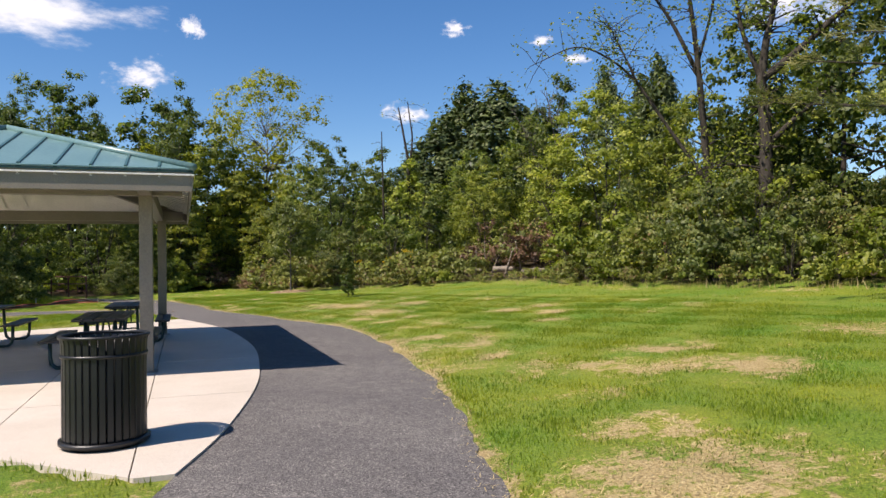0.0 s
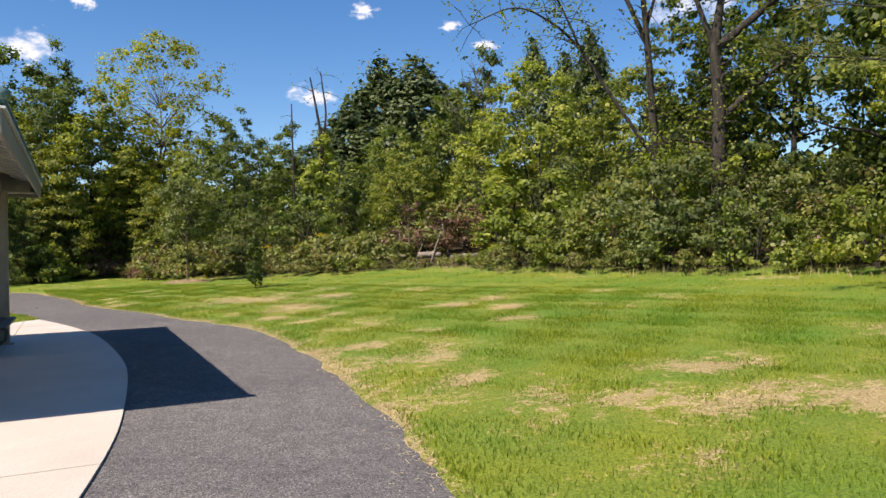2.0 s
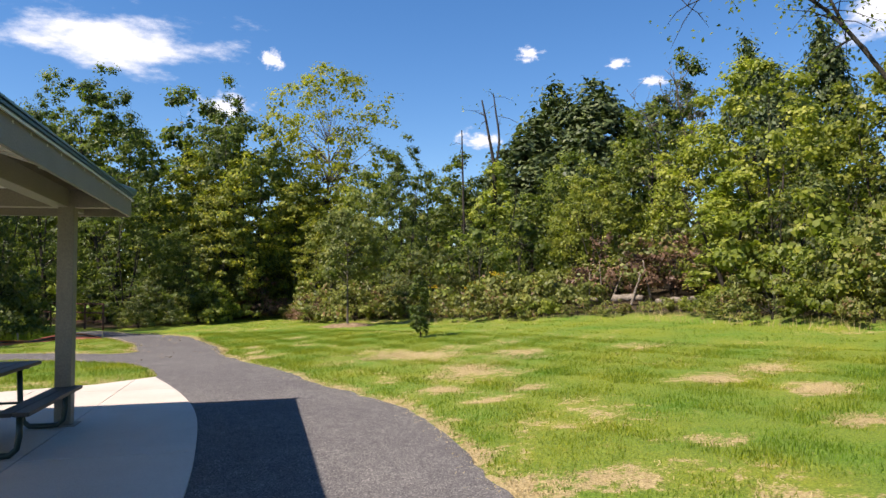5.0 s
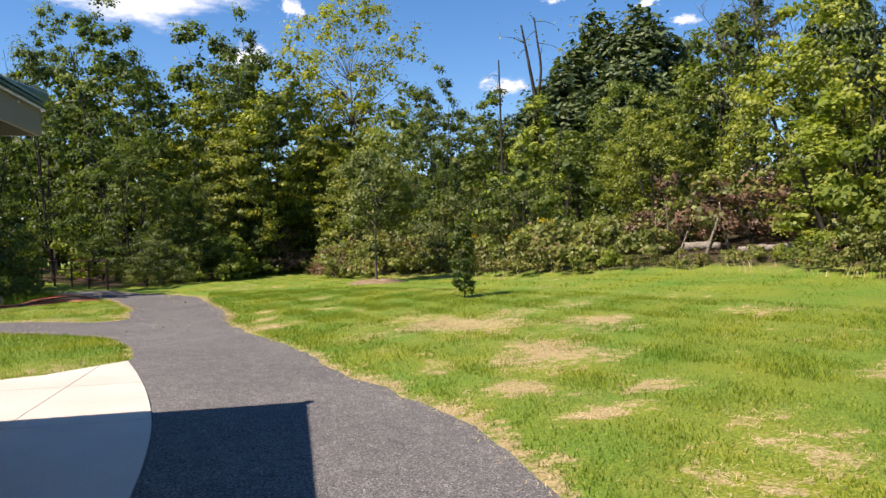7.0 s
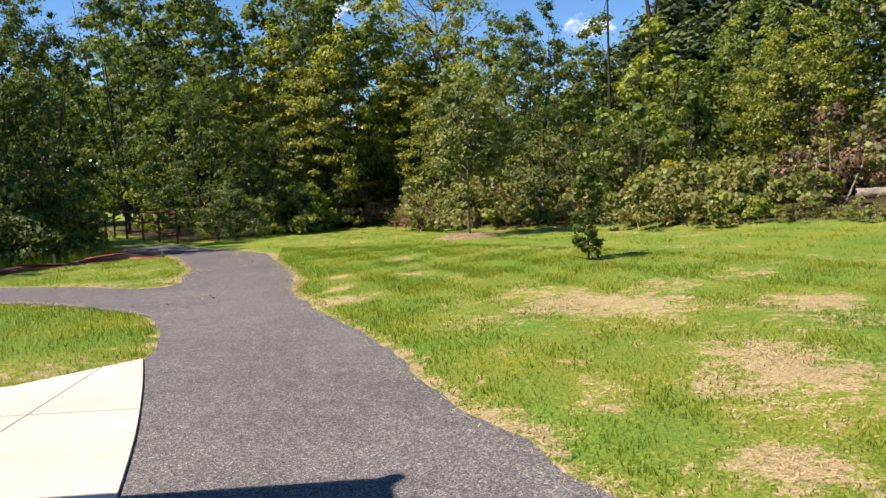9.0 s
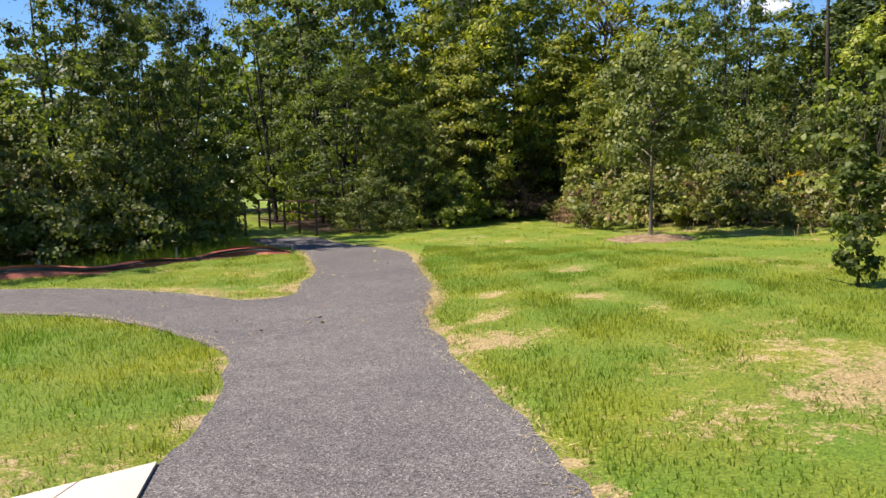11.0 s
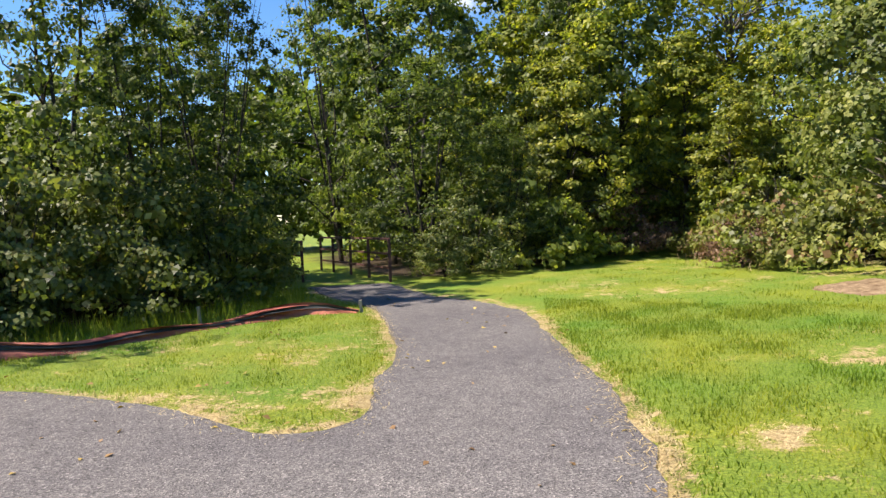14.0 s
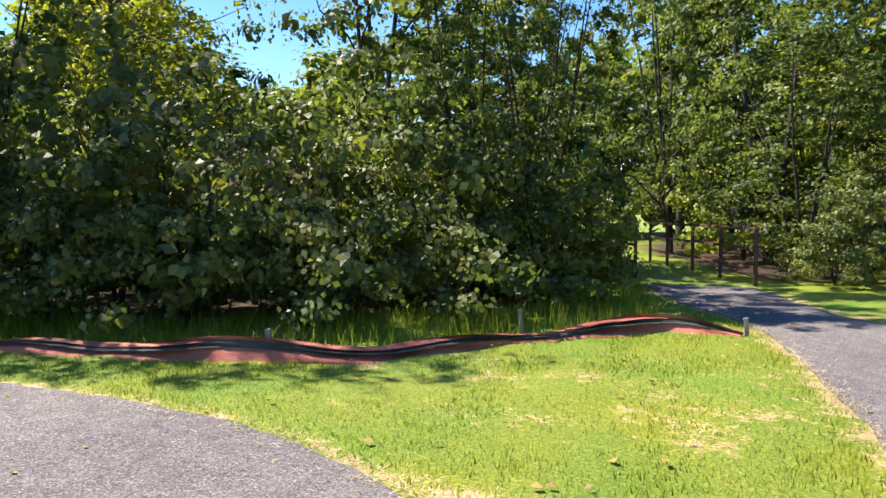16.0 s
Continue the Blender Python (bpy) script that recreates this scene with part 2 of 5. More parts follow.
M_PALEBARK = surface("pale smooth bark", (0.08, 0.07, 0.058), (0.17, 0.15, 0.125), 0.85, 0, 3, 30, 0.5, (3, 3, 0.8), 0.1, 0.01)
M_DEADWOOD = surface("bleached dead wood", (0.13, 0.105, 0.08), (0.32, 0.27, 0.21), 0.85, 0, 4, 40, 0.7, (1, 6, 6), 0.1, 0.01)
M_RAIL = surface("rust-brown painted rail", (0.075, 0.03, 0.02), (0.14, 0.06, 0.042), 0.7, 0, 4, 50, 0.3)
# dull orange: the shade of the trees is put into the fabric's colour
M_ORANGE = surface("orange mesh fabric dulled for shade", (0.28, 0.075, 0.05), (0.5, 0.17, 0.11), 0.7, 0, 2.5, 60, 0.8, None, 0.2, 0.01)
M_SILT = surface("black silt fabric", (0.03, 0.032, 0.03), (0.085, 0.088, 0.08), 0.8, 0, 3, 50, 0.6, None, 0.2, 0.01)
M_STAKE = surface("weathered grey stake", (0.2, 0.175, 0.14), (0.36, 0.32, 0.26), 0.9, 0, 5, 60, 0.4, (5, 5, 1))
M_MULCH = surface("pale bark mulch", (0.16, 0.1, 0.055), (0.42, 0.31, 0.19), 0.95, 0, 9, 60, 1.0, None, 0.1, 0.04)
M_LITTER = surface("leaf litter", (0.05, 0.028, 0.017), (0.13, 0.075, 0.045), 0.95, 0, 4, 30, 1.0, None, 0.1, 0.03)
M_LIGHTROAD = surface("sunlit pale asphalt", (0.24, 0.235, 0.23), (0.32, 0.31, 0.3), 0.9, 0, 1.0, 60, 0.3)
M_SIGN = surface("white painted metal", (0.7, 0.7, 0.68), (0.8, 0.8, 0.78), 0.5, 0, 6, 60, 0.05)
L_DARK = leaf_material("dark green leaves", (0.028, 0.044, 0.013), (0.08, 0.112, 0.025), (0.21, 0.235, 0.052), 0.44)
L_GOLDLEAF = leaf_material("yellowing thin leaves", (0.13, 0.15, 0.02), (0.27, 0.28, 0.03), (0.47, 0.43, 0.05), 0.5)
L_MID = leaf_material("mid green leaves", (0.055, 0.08, 0.018), (0.135, 0.175, 0.032), (0.29, 0.3, 0.06), 0.4)
L_BRIGHT = leaf_material("bright green leaves", (0.09, 0.12, 0.018), (0.2, 0.24, 0.034), (0.38, 0.375, 0.065), 0.4)
L_YELLOW = leaf_material("yellow-green leaves", (0.1, 0.125, 0.015), (0.185, 0.215, 0.03), (0.34, 0.335, 0.052))
L_OLIVE = leaf_material("olive leaves", (0.075, 0.09, 0.024), (0.165, 0.185, 0.042), (0.31, 0.31, 0.075), 0.33, 0.9, (0.17, 0.105, 0.045), 0.12)
L_BRAMBLE = leaf_material("bramble leaves turning russet", (0.068, 0.082, 0.022), (0.16, 0.178, 0.038), (0.31, 0.305, 0.07), 0.3, 1.3, (0.17, 0.105, 0.048), 0.22)
L_LOCUST = leaf_material("layered leaflets, partly yellow", (0.07, 0.095, 0.018), (0.18, 0.21, 0.033), (0.36, 0.355, 0.055), 0.45, 0.5, (0.4, 0.38, 0.04), 0.22)
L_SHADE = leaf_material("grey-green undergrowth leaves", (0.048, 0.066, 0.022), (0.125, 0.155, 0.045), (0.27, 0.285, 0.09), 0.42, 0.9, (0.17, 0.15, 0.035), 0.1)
L_SAPLING = leaf_material("olive green sapling leaves", (0.06, 0.08, 0.02), (0.145, 0.175, 0.04), (0.3, 0.3, 0.075), 0.32)
L_RUST = leaf_material("russet dying leaves", (0.06, 0.033, 0.022), (0.15, 0.085, 0.05), (0.29, 0.17, 0.1), 0.2)
L_NEEDLE = leaf_material("dark spruce needles", (0.036, 0.052, 0.021), (0.08, 0.11, 0.039), (0.165, 0.19, 0.066), 0.2)
L_PINE = leaf_material("green pine needles", (0.072, 0.091, 0.028), (0.134, 0.154, 0.045), (0.251, 0.224, 0.070), 0.2)
L_STRAW = leaf_material("dry straw", (0.24, 0.17, 0.075), (0.42, 0.32, 0.155), (0.62, 0.5, 0.28), 0.2)
L_FALLEN = leaf_material("fallen leaves", (0.15, 0.085, 0.04), (0.27, 0.16, 0.06), (0.5, 0.38, 0.06), 0.1)
L_GOLD = leaf_material("golden flower heads", (0.4, 0.25, 0.01), (0.55, 0.36, 0.015), (0.7, 0.5, 0.03), 0.2)

# ---- plan ----
RIGHT_EDGE = [(1.2, -30), (1.5, -14), (1.68, -8.5), (1.78, -5.5), (1.78, -2.9), (1.58, -0.5), (1.3, 1.8), (0.88, 4.3), (0.25, 6.3), (-0.5, 7.65), (-1.3, 8.85),
              (-2.4, 11.0), (-3.5, 12.7), (-4.35, 14.1), (-4.95, 15.5), (-5.7, 17.5), (-6.3, 18.6), (-7.7, 21.4), (-8.6, 22.7), (-9.4, 23.3), (-10.6, 24.0), (-12.0, 25.4), (-13.3, 26.75)]
ISLAND_EDGE = [(-14.9, 25.6), (-13.2, 23.9), (-11.6, 22.7), (-10.4, 21.5), (-9.55, 20.2), (-8.45, 18.6), (-7.8, 17.0), (-7.32, 16.1), (-7.33, 15.5), (-7.65, 15.27),
               (-8.3, 15.42), (-9.4, 15.64), (-11.0, 15.62), (-12.3, 15.3), (-13.6, 14.7), (-16, 13.4), (-22, 9.5), (-34, 3)]
CORNER_EDGE = [(-34, 0.5), (-21, 7.4), (-15, 11), (-12, 12.7), (-10.4, 13.4), (-9.1, 13.65), (-8.0, 13.45), (-7.0, 13.05), (-6.2, 12.65), (-5.6, 12.2), (-5.2, 11.55), (-4.65, 10.6), (-4.46, 10.02)]
PAD_ARC = [(-4.46, 10.0), (-3.78, 8.85), (-3.1, 7.6), (-2.45, 6.2), (-1.85, 4.5), (-1.15, 2.05), (-0.68, -0.6), (-0.48, -2.4), (-0.42, -4.6), (-0.52, -6.17)]
LEFT_EDGE = [(-0.6, -7.5), (-0.9, -14), (-1.4, -30)]


def smooth_line(points, step=0.35):
    """A curve through points, at even steps."""
    p = np.array(points, float)
    q = np.vstack([2 * p[0] - p[1], p, 2 * p[-1] - p[-2]])
    out = []
    for i in range(1, len(q) - 2):
        n = max(2, int(np.linalg.norm(q[i + 1] - q[i]) / step))
        for t in np.arange(n) / n:
            a, b, c, d = q[i - 1], q[i], q[i + 1], q[i + 2]
            out.append(0.5 * (2 * b + (c - a) * t + (2 * a - 5 * b + 4 * c - d) * t**2 + (3 * b - a - 3 * c + d) * t**3))
    out.append(p[-1])
    return np.array(out)


def ragged(line, amount, seed):
    """Shifts a line's inner points sideways a little, as a grown-over edge does."""
    out = line.copy()
    for i in range(1, len(line) - 1):
        t = line[i + 1] - line[i - 1]
        n = np.array([-t[1], t[0]]) / (np.linalg.norm(t) + 1e-9)
        out[i] += n * amount * (noise.noise((line[i][0] * 1.3, line[i][1] * 1.3, seed)) + 0.6 * noise.noise((line[i][0] * 5, line[i][1] * 5, seed)))
    return out


R_LINE = ragged(smooth_line(RIGHT_EDGE, 0.2), 0.1, 1.0)
I_LINE = ragged(smooth_line(ISLAND_EDGE, 0.2), 0.08, 2.0)
C_LINE = ragged(smooth_line(CORNER_EDGE, 0.2), 0.07, 3.0)
P_LINE = smooth_line(PAD_ARC, 0.25)
PATH_POLY = np.vstack([R_LINE, I_LINE, C_LINE, P_LINE, smooth_line(LEFT_EDGE, 0.5)])
PAD_POLY = np.vstack([P_LINE, [(-2.0, -5.33), (-6.0, -3.2), (-10.2, -1.0), (-11.4, 3.6), (-7.0, 7.62), (-5.05, 9.0)]])


def inside(poly, x, y):
    x, y = np.asarray(x, float), np.asarray(y, float)
    hit = np.zeros(x.shape, bool)
    for (x0, y0), (x1, y1) in zip(poly, np.roll(poly, -1, 0)):
        cross = (y0 > y) != (y1 > y)
        with np.errstate(divide="ignore", invalid="ignore"):
            hit ^= cross & (x < (x1 - x0) * (y - y0) / (y1 - y0 + 1e-12) + x0)
    return hit


def away(line, x, y):
    """The distance of places from a line."""
    x, y = np.asarray(x, float), np.asarray(y, float)
    best = np.full(x.shape, 1e9)
    for (x0, y0), (x1, y1) in zip(line[:-1], line[1:]):
        dx, dy = x1 - x0, y1 - y0
        t = np.clip(((x - x0) * dx + (y - y0) * dy) / (dx * dx + dy * dy + 1e-12), 0, 1)
        best = np.minimum(best, np.hypot(x - x0 - t * dx, y - y0 - t * dy))
    return best


COARSE_RIGHT = np.array(RIGHT_EDGE + [(-22, 34), (-40, 48)], float)
RIGHT_SIDE = np.vstack([COARSE_RIGHT, [(-40, 400), (400, 400), (400, -30)]])
WOOD_EDGE = np.array([(21, -14), (16.5, -2), (14.2, 4), (13.6, 7), (10.2, 12.8), (8.3, 17.0), (5.6, 20.2), (2.5, 22.6), (-0.5, 25.8), (-3.5, 28.0), (-6.0, 31), (-7.4, 38)], float)
LEFT_WOOD = np.array([(-34, 6), (-21, 12.5), (-17.0, 16.0), (-14.3, 18.9), (-13.1, 20.9), (-13.2, 22.8), (-15.4, 25.2)], float)
GATE_WOOD = np.array([(-12.6, 27.2), (-11.4, 28.4), (-10.2, 30.8), (-9.6, 33.2), (-8.6, 38)], float)
MEADOW_WOOD = np.vstack([WOOD_EDGE, [(-7.4, 400), (400, 400), (400, -14)]])
WEST_WOOD = np.vstack([LEFT_WOOD, [(-18.5, 28.4), (-26, 34), (-60, 60), (-300, 60), (-300, 6)]])
NORTH_WOOD = np.vstack([GATE_WOOD, [(-8.6, 300), (-80, 300), (-24, 38), (-16, 30)]])


def terrain(x, y):
    """The height of the open ground: level by the path, rising gently over the meadow, and more in the thicket."""
    x, y = np.asarray(x, float), np.asarray(y, float)
    d = away(COARSE_RIGHT, x, y)
    right = inside(RIGHT_SIDE, x, y)
    rise = np.where(right, np.minimum(d, 16) * 0.046 + 0.1 * (1 - np.exp(-d / 2.5)) * np.clip((12 - y) / 8, 0, 1), -np.clip(d - 6, 0, 18) * 0.012)
    rise = np.where(right, rise * np.clip((34 - y) / 14, 0.25, 1), rise)
    bank = np.where(inside(MEADOW_WOOD, x, y), np.minimum(away(WOOD_EDGE, x, y), 9) * 0.14, 0)
    return rise + bank


def ground_z(x, y):
    return float(terrain(np.array([x]), np.array([y]))[0])


def fbm(x, y, size, seed, octaves=4):
    """Smooth noise between 0 and 1, whose largest lumps measure about size metres."""
    total, weight = np.zeros(np.shape(x)), 0.0
    for k in range(octaves):
        u, v = np.asarray(x, float) * 2**k / size + 17.3 * seed, np.asarray(y, float) * 2**k / size + 9.1 * seed
        i, j = np.floor(u), np.floor(v)
        a, b = u - i, v - j
        a, b = a * a * (3 - 2 * a), b * b * (3 - 2 * b)
        h = lambda p, q: np.modf(np.abs(np.sin(p * 127.1 + q * 311.7 + seed) * 43758.5453))[0]
        total += 0.55**k * (h(i, j) * (1 - a) * (1 - b) + h(i + 1, j) * a * (1 - b) + h(i, j + 1) * (1 - a) * b + h(i + 1, j + 1) * a * b)
        weight += 0.55**k
    return total / weight


# dry patches: a place, and half widths across and along the walk
DRY = [(0.1, 12.4, 1.3, 1.2), (1.1, 13.5, 0.5, 0.5), (2.3, 11.6, 0.65, 0.75), (1.2, 9.2, 0.75, 1.0), (-0.2, 8.9, 0.3, 0.45), (1.9, 7.1, 0.5, 0.3), (0.6, 7.4, 0.3, 0.25), (1.2, 6.4, 0.4, 0.25),
       (2.6, 0.8, 0.5, 0.6), (2.8, -0.8, 0.4, 0.45), (3.2, -1.8, 0.4, 0.35), (5.0, -1.5, 0.7, 0.4), (3.9, -2.2, 0.4, 0.3), (2.1, 2.3, 0.3, 0.35), (5.7, 7.7, 0.55, 0.6), (8.1, 7.3, 0.4, 0.45), (4.8, 3.6, 0.45, 0.35)]
DRY_FAR = [(2.9, -6.9, 1.3, 0.7), (4.5, -2.9, 0.7, 0.45), (5.5, -3.3, 0.5, 0.6), (3.2, -5.7, 0.4, 0.5), (8.4, -1.1, 0.6, 0.8), (4.6, 7.0, 0.55, 0.5), (1.8, 4.4, 0.35, 0.35), (3.2, 3.4, 0.4, 0.25),
           (5.2, 5.7, 0.5, 0.4), (-3.9, 14.7, 0.2, 0.5), (-3.3, 13.5, 0.4, 0.35), (-2.9, 15.9, 0.25, 0.3), (-2.0, 15.2, 0.25, 0.3), (-4.4, 16.2, 0.15, 0.3), (-3.6, 18.6, 0.3, 0.2), (-8.7, 15.75, 0.9, 0.4), (-7.6, 16.3, 0.4, 0.5)]


def dryness(x, y):
    """How dry the turf is, from 0 to 1: lumps round the patches, straw along the path, a little of it anywhere."""
    x, y = np.asarray(x, float), np.asarray(y, float)
    wx, wy = x + 0.9 * (fbm(x, y, 0.8, 1) - 0.5), y + 0.9 * (fbm(x, y, 0.8, 2) - 0.5)
    out = np.zeros(x.shape)
    for cx, cy, a, b in DRY + DRY_FAR:
        out = np.maximum(out, 0.9 - 0.42 * np.hypot((wx - cx) / a, (wy - cy) / b))
    edge = np.minimum(np.minimum(away(R_LINE[::3], x, y), away(I_LINE[::3], x, y)), away(C_LINE[::3], x, y) * 2.4)
    out = np.maximum(out, 0.95 - edge / (0.16 + 0.75 * fbm(x, y, 1.8, 3) ** 3))
    out = np.maximum(out, 1.1 * fbm(x, y, 2.6, 4, 5) - 0.36)
    return np.clip(out + 0.75 * (fbm(x, y, 0.55, 5) - 0.5), 0, 1)


# ---- ground ----
def spaced(lo, hi, step, far):
    mid = np.arange(lo, hi + 1e-6, step)
    grow = step * np.cumsum(1.28 ** np.arange(1, 30))
    grow = grow[grow < far]
    return np.concatenate([lo - grow[::-1], mid, hi + grow])


def build_ground():
    xs, ys = spaced(-19, 16, 0.25, 900), spaced(-13, 34, 0.25, 900)
    gx, gy = np.meshgrid(xs, ys)
    gx, gy = gx.ravel(), gy.ravel()
    z = terrain(gx, gy)
    covered = inside(PATH_POLY, gx, gy) | inside(PAD_POLY, gx, gy)
    near = np.minimum(np.minimum(away(R_LINE[::2], gx, gy), away(I_LINE[::2], gx, gy)), np.minimum(away(C_LINE[::2], gx, gy), away(P_LINE[::2], gx, gy)))
    wob = 0.018 * np.sin(gx * 3.1) * np.sin(gy * 2.7) + 0.012 * np.sin(gx * 7.7 + gy * 4)
    deep_in = covered & (near > 0.4)
    z = z + np.where(deep_in, -0.08, np.where(covered, -0.02, -0.008 + np.clip(near / 0.35, 0, 1) * 0.022 + np.clip(near - 0.3, 0, 1) * wob))
    nx, ny = len(xs), len(ys)
    i = (np.arange(ny - 1)[:, None] * nx + np.arange(nx - 1)).ravel()
    me = mesh_of("ground", np.stack([gx, gy, z], 1), np.stack([i, i + 1, i + nx + 1, i + nx], 1), True)
    wood = inside(MEADOW_WOOD, gx, gy) | inside(WEST_WOOD, gx, gy) | inside(NORTH_WOOD, gx, gy)
    for name, values in (("dry", dryness(gx, gy)), ("litter", wood * np.clip(np.minimum(np.minimum(away(WOOD_EDGE, gx, gy), away(LEFT_WOOD, gx, gy)), away(GATE_WOOD, gx, gy)) / 0.8 - 0.6, 0, 1))):
        at = me.attributes.new(name, "FLOAT", "POINT")
        at.data.foreach_set("value", values.astype(np.float32))
    me.materials.append(M_TURF)
    return tagged(new("ground", me), "mown green turf with dry straw patches rising to a thicket", "ground", kind="structure")


def flat_sheet(name, outline, z, thick, material):
    """A slab with its top following the level z, from an outline."""
    n = len(outline)
    pts, _, tris, _, _, _ = geometry.delaunay_2d_cdt([Vector((float(x), float(y))) for x, y in outline], [(k, (k + 1) % n) for k in range(n)], [list(range(n))], 1, 1e-4)
    bm = bmesh.new()
    vs = [bm.verts.new((p.x, p.y, z)) for p in pts]
    top = [bm.faces.new([vs[k] for k in t]) for t in tris]
    bm.normal_update()
    for face in top:
        if face.normal.z < 0:
            face.normal_flip()
    out = bmesh.ops.extrude_face_region(bm, geom=top)
    bmesh.ops.translate(bm, vec=(0, 0, -thick), verts=[v for v in out["geom"] if isinstance(v, bmesh.types.BMVert)])
    bmesh.ops.recalc_face_normals(bm, faces=bm.faces)
    me = bpy.data.meshes.new(name)
    bm.to_mesh(me)
    bm.free()
    me.materials.append(material)
    return me


build_ground()
tagged(new("path", flat_sheet("path", PATH_POLY, 0.0, 0.12, M_ASPHALT)), "dark grey asphalt footpath with straw-fringed edges", "path", kind="structure")

# ---- concrete pad ----
U, C = np.array([-0.239, 0.971]), np.array([0.971, 0.239])
EAVE = np.array([-1.42, -1.45])
ROOF_LONG, ROOF_WIDE, EAVE_Z = 7.88, 5.4, 2.8


def local(a, b):
    """A plan place from metres along the shelter and metres in from its path-side eave."""
    return EAVE + a * U - b * C


def clipped(poly, n, limit):
    """The part of a polygon on which n.p <= limit."""
    out = []
    for p, q in zip(poly, np.roll(poly, -1, 0)):
        dp, dq = p @ n - limit, q @ n - limit
        if dp <= 0:
            out.append(p)
        if (dp < 0) != (dq < 0) and abs(dp - dq) > 1e-9:
            out.append(p + (q - p) * dp / (dp - dq))
    return np.array(out) if len(out) > 2 else None


def build_pad():
    pad = thing("concrete_pad", "pale concrete slab with sawn joints beside the path", "pavement", kind="structure")
    gap = 0.006
    a_cuts, b_cuts = [-12, -4.6, -1.3, 2.0, 5.2, 8.2, 10.1, 20], [-9, 0.5, 1.8, 4.4, 7.0, 15]
    for a0, a1 in zip(a_cuts, a_cuts[1:]):
        for b0, b1 in zip(b_cuts, b_cuts[1:]):
            cell = PAD_POLY
            base_a, base_b = EAVE @ U, -(EAVE @ C)
            for n, limit in ((U, a1 + base_a - gap), (-U, -a0 - base_a - gap), (-C, b1 + base_b - gap), (C, -b0 - base_b - gap)):
                cell = clipped(cell, n, limit) if cell is not None else None
            if cell is not None and len(cell) > 2:
                keep = [p for p, q in zip(cell, np.roll(cell, 1, 0)) if np.linalg.norm(p - q) > 1e-4]
                area = abs(sum(p[0] * q[1] - q[0] * p[1] for p, q in zip(keep, np.roll(keep, -1, 0)))) / 2
                if len(keep) > 2 and area > 0.05:
                    part("slab", flat_sheet("slab", np.array(keep), 0.02, 0.12, M_CONCRETE), None, pad)


build_pad()


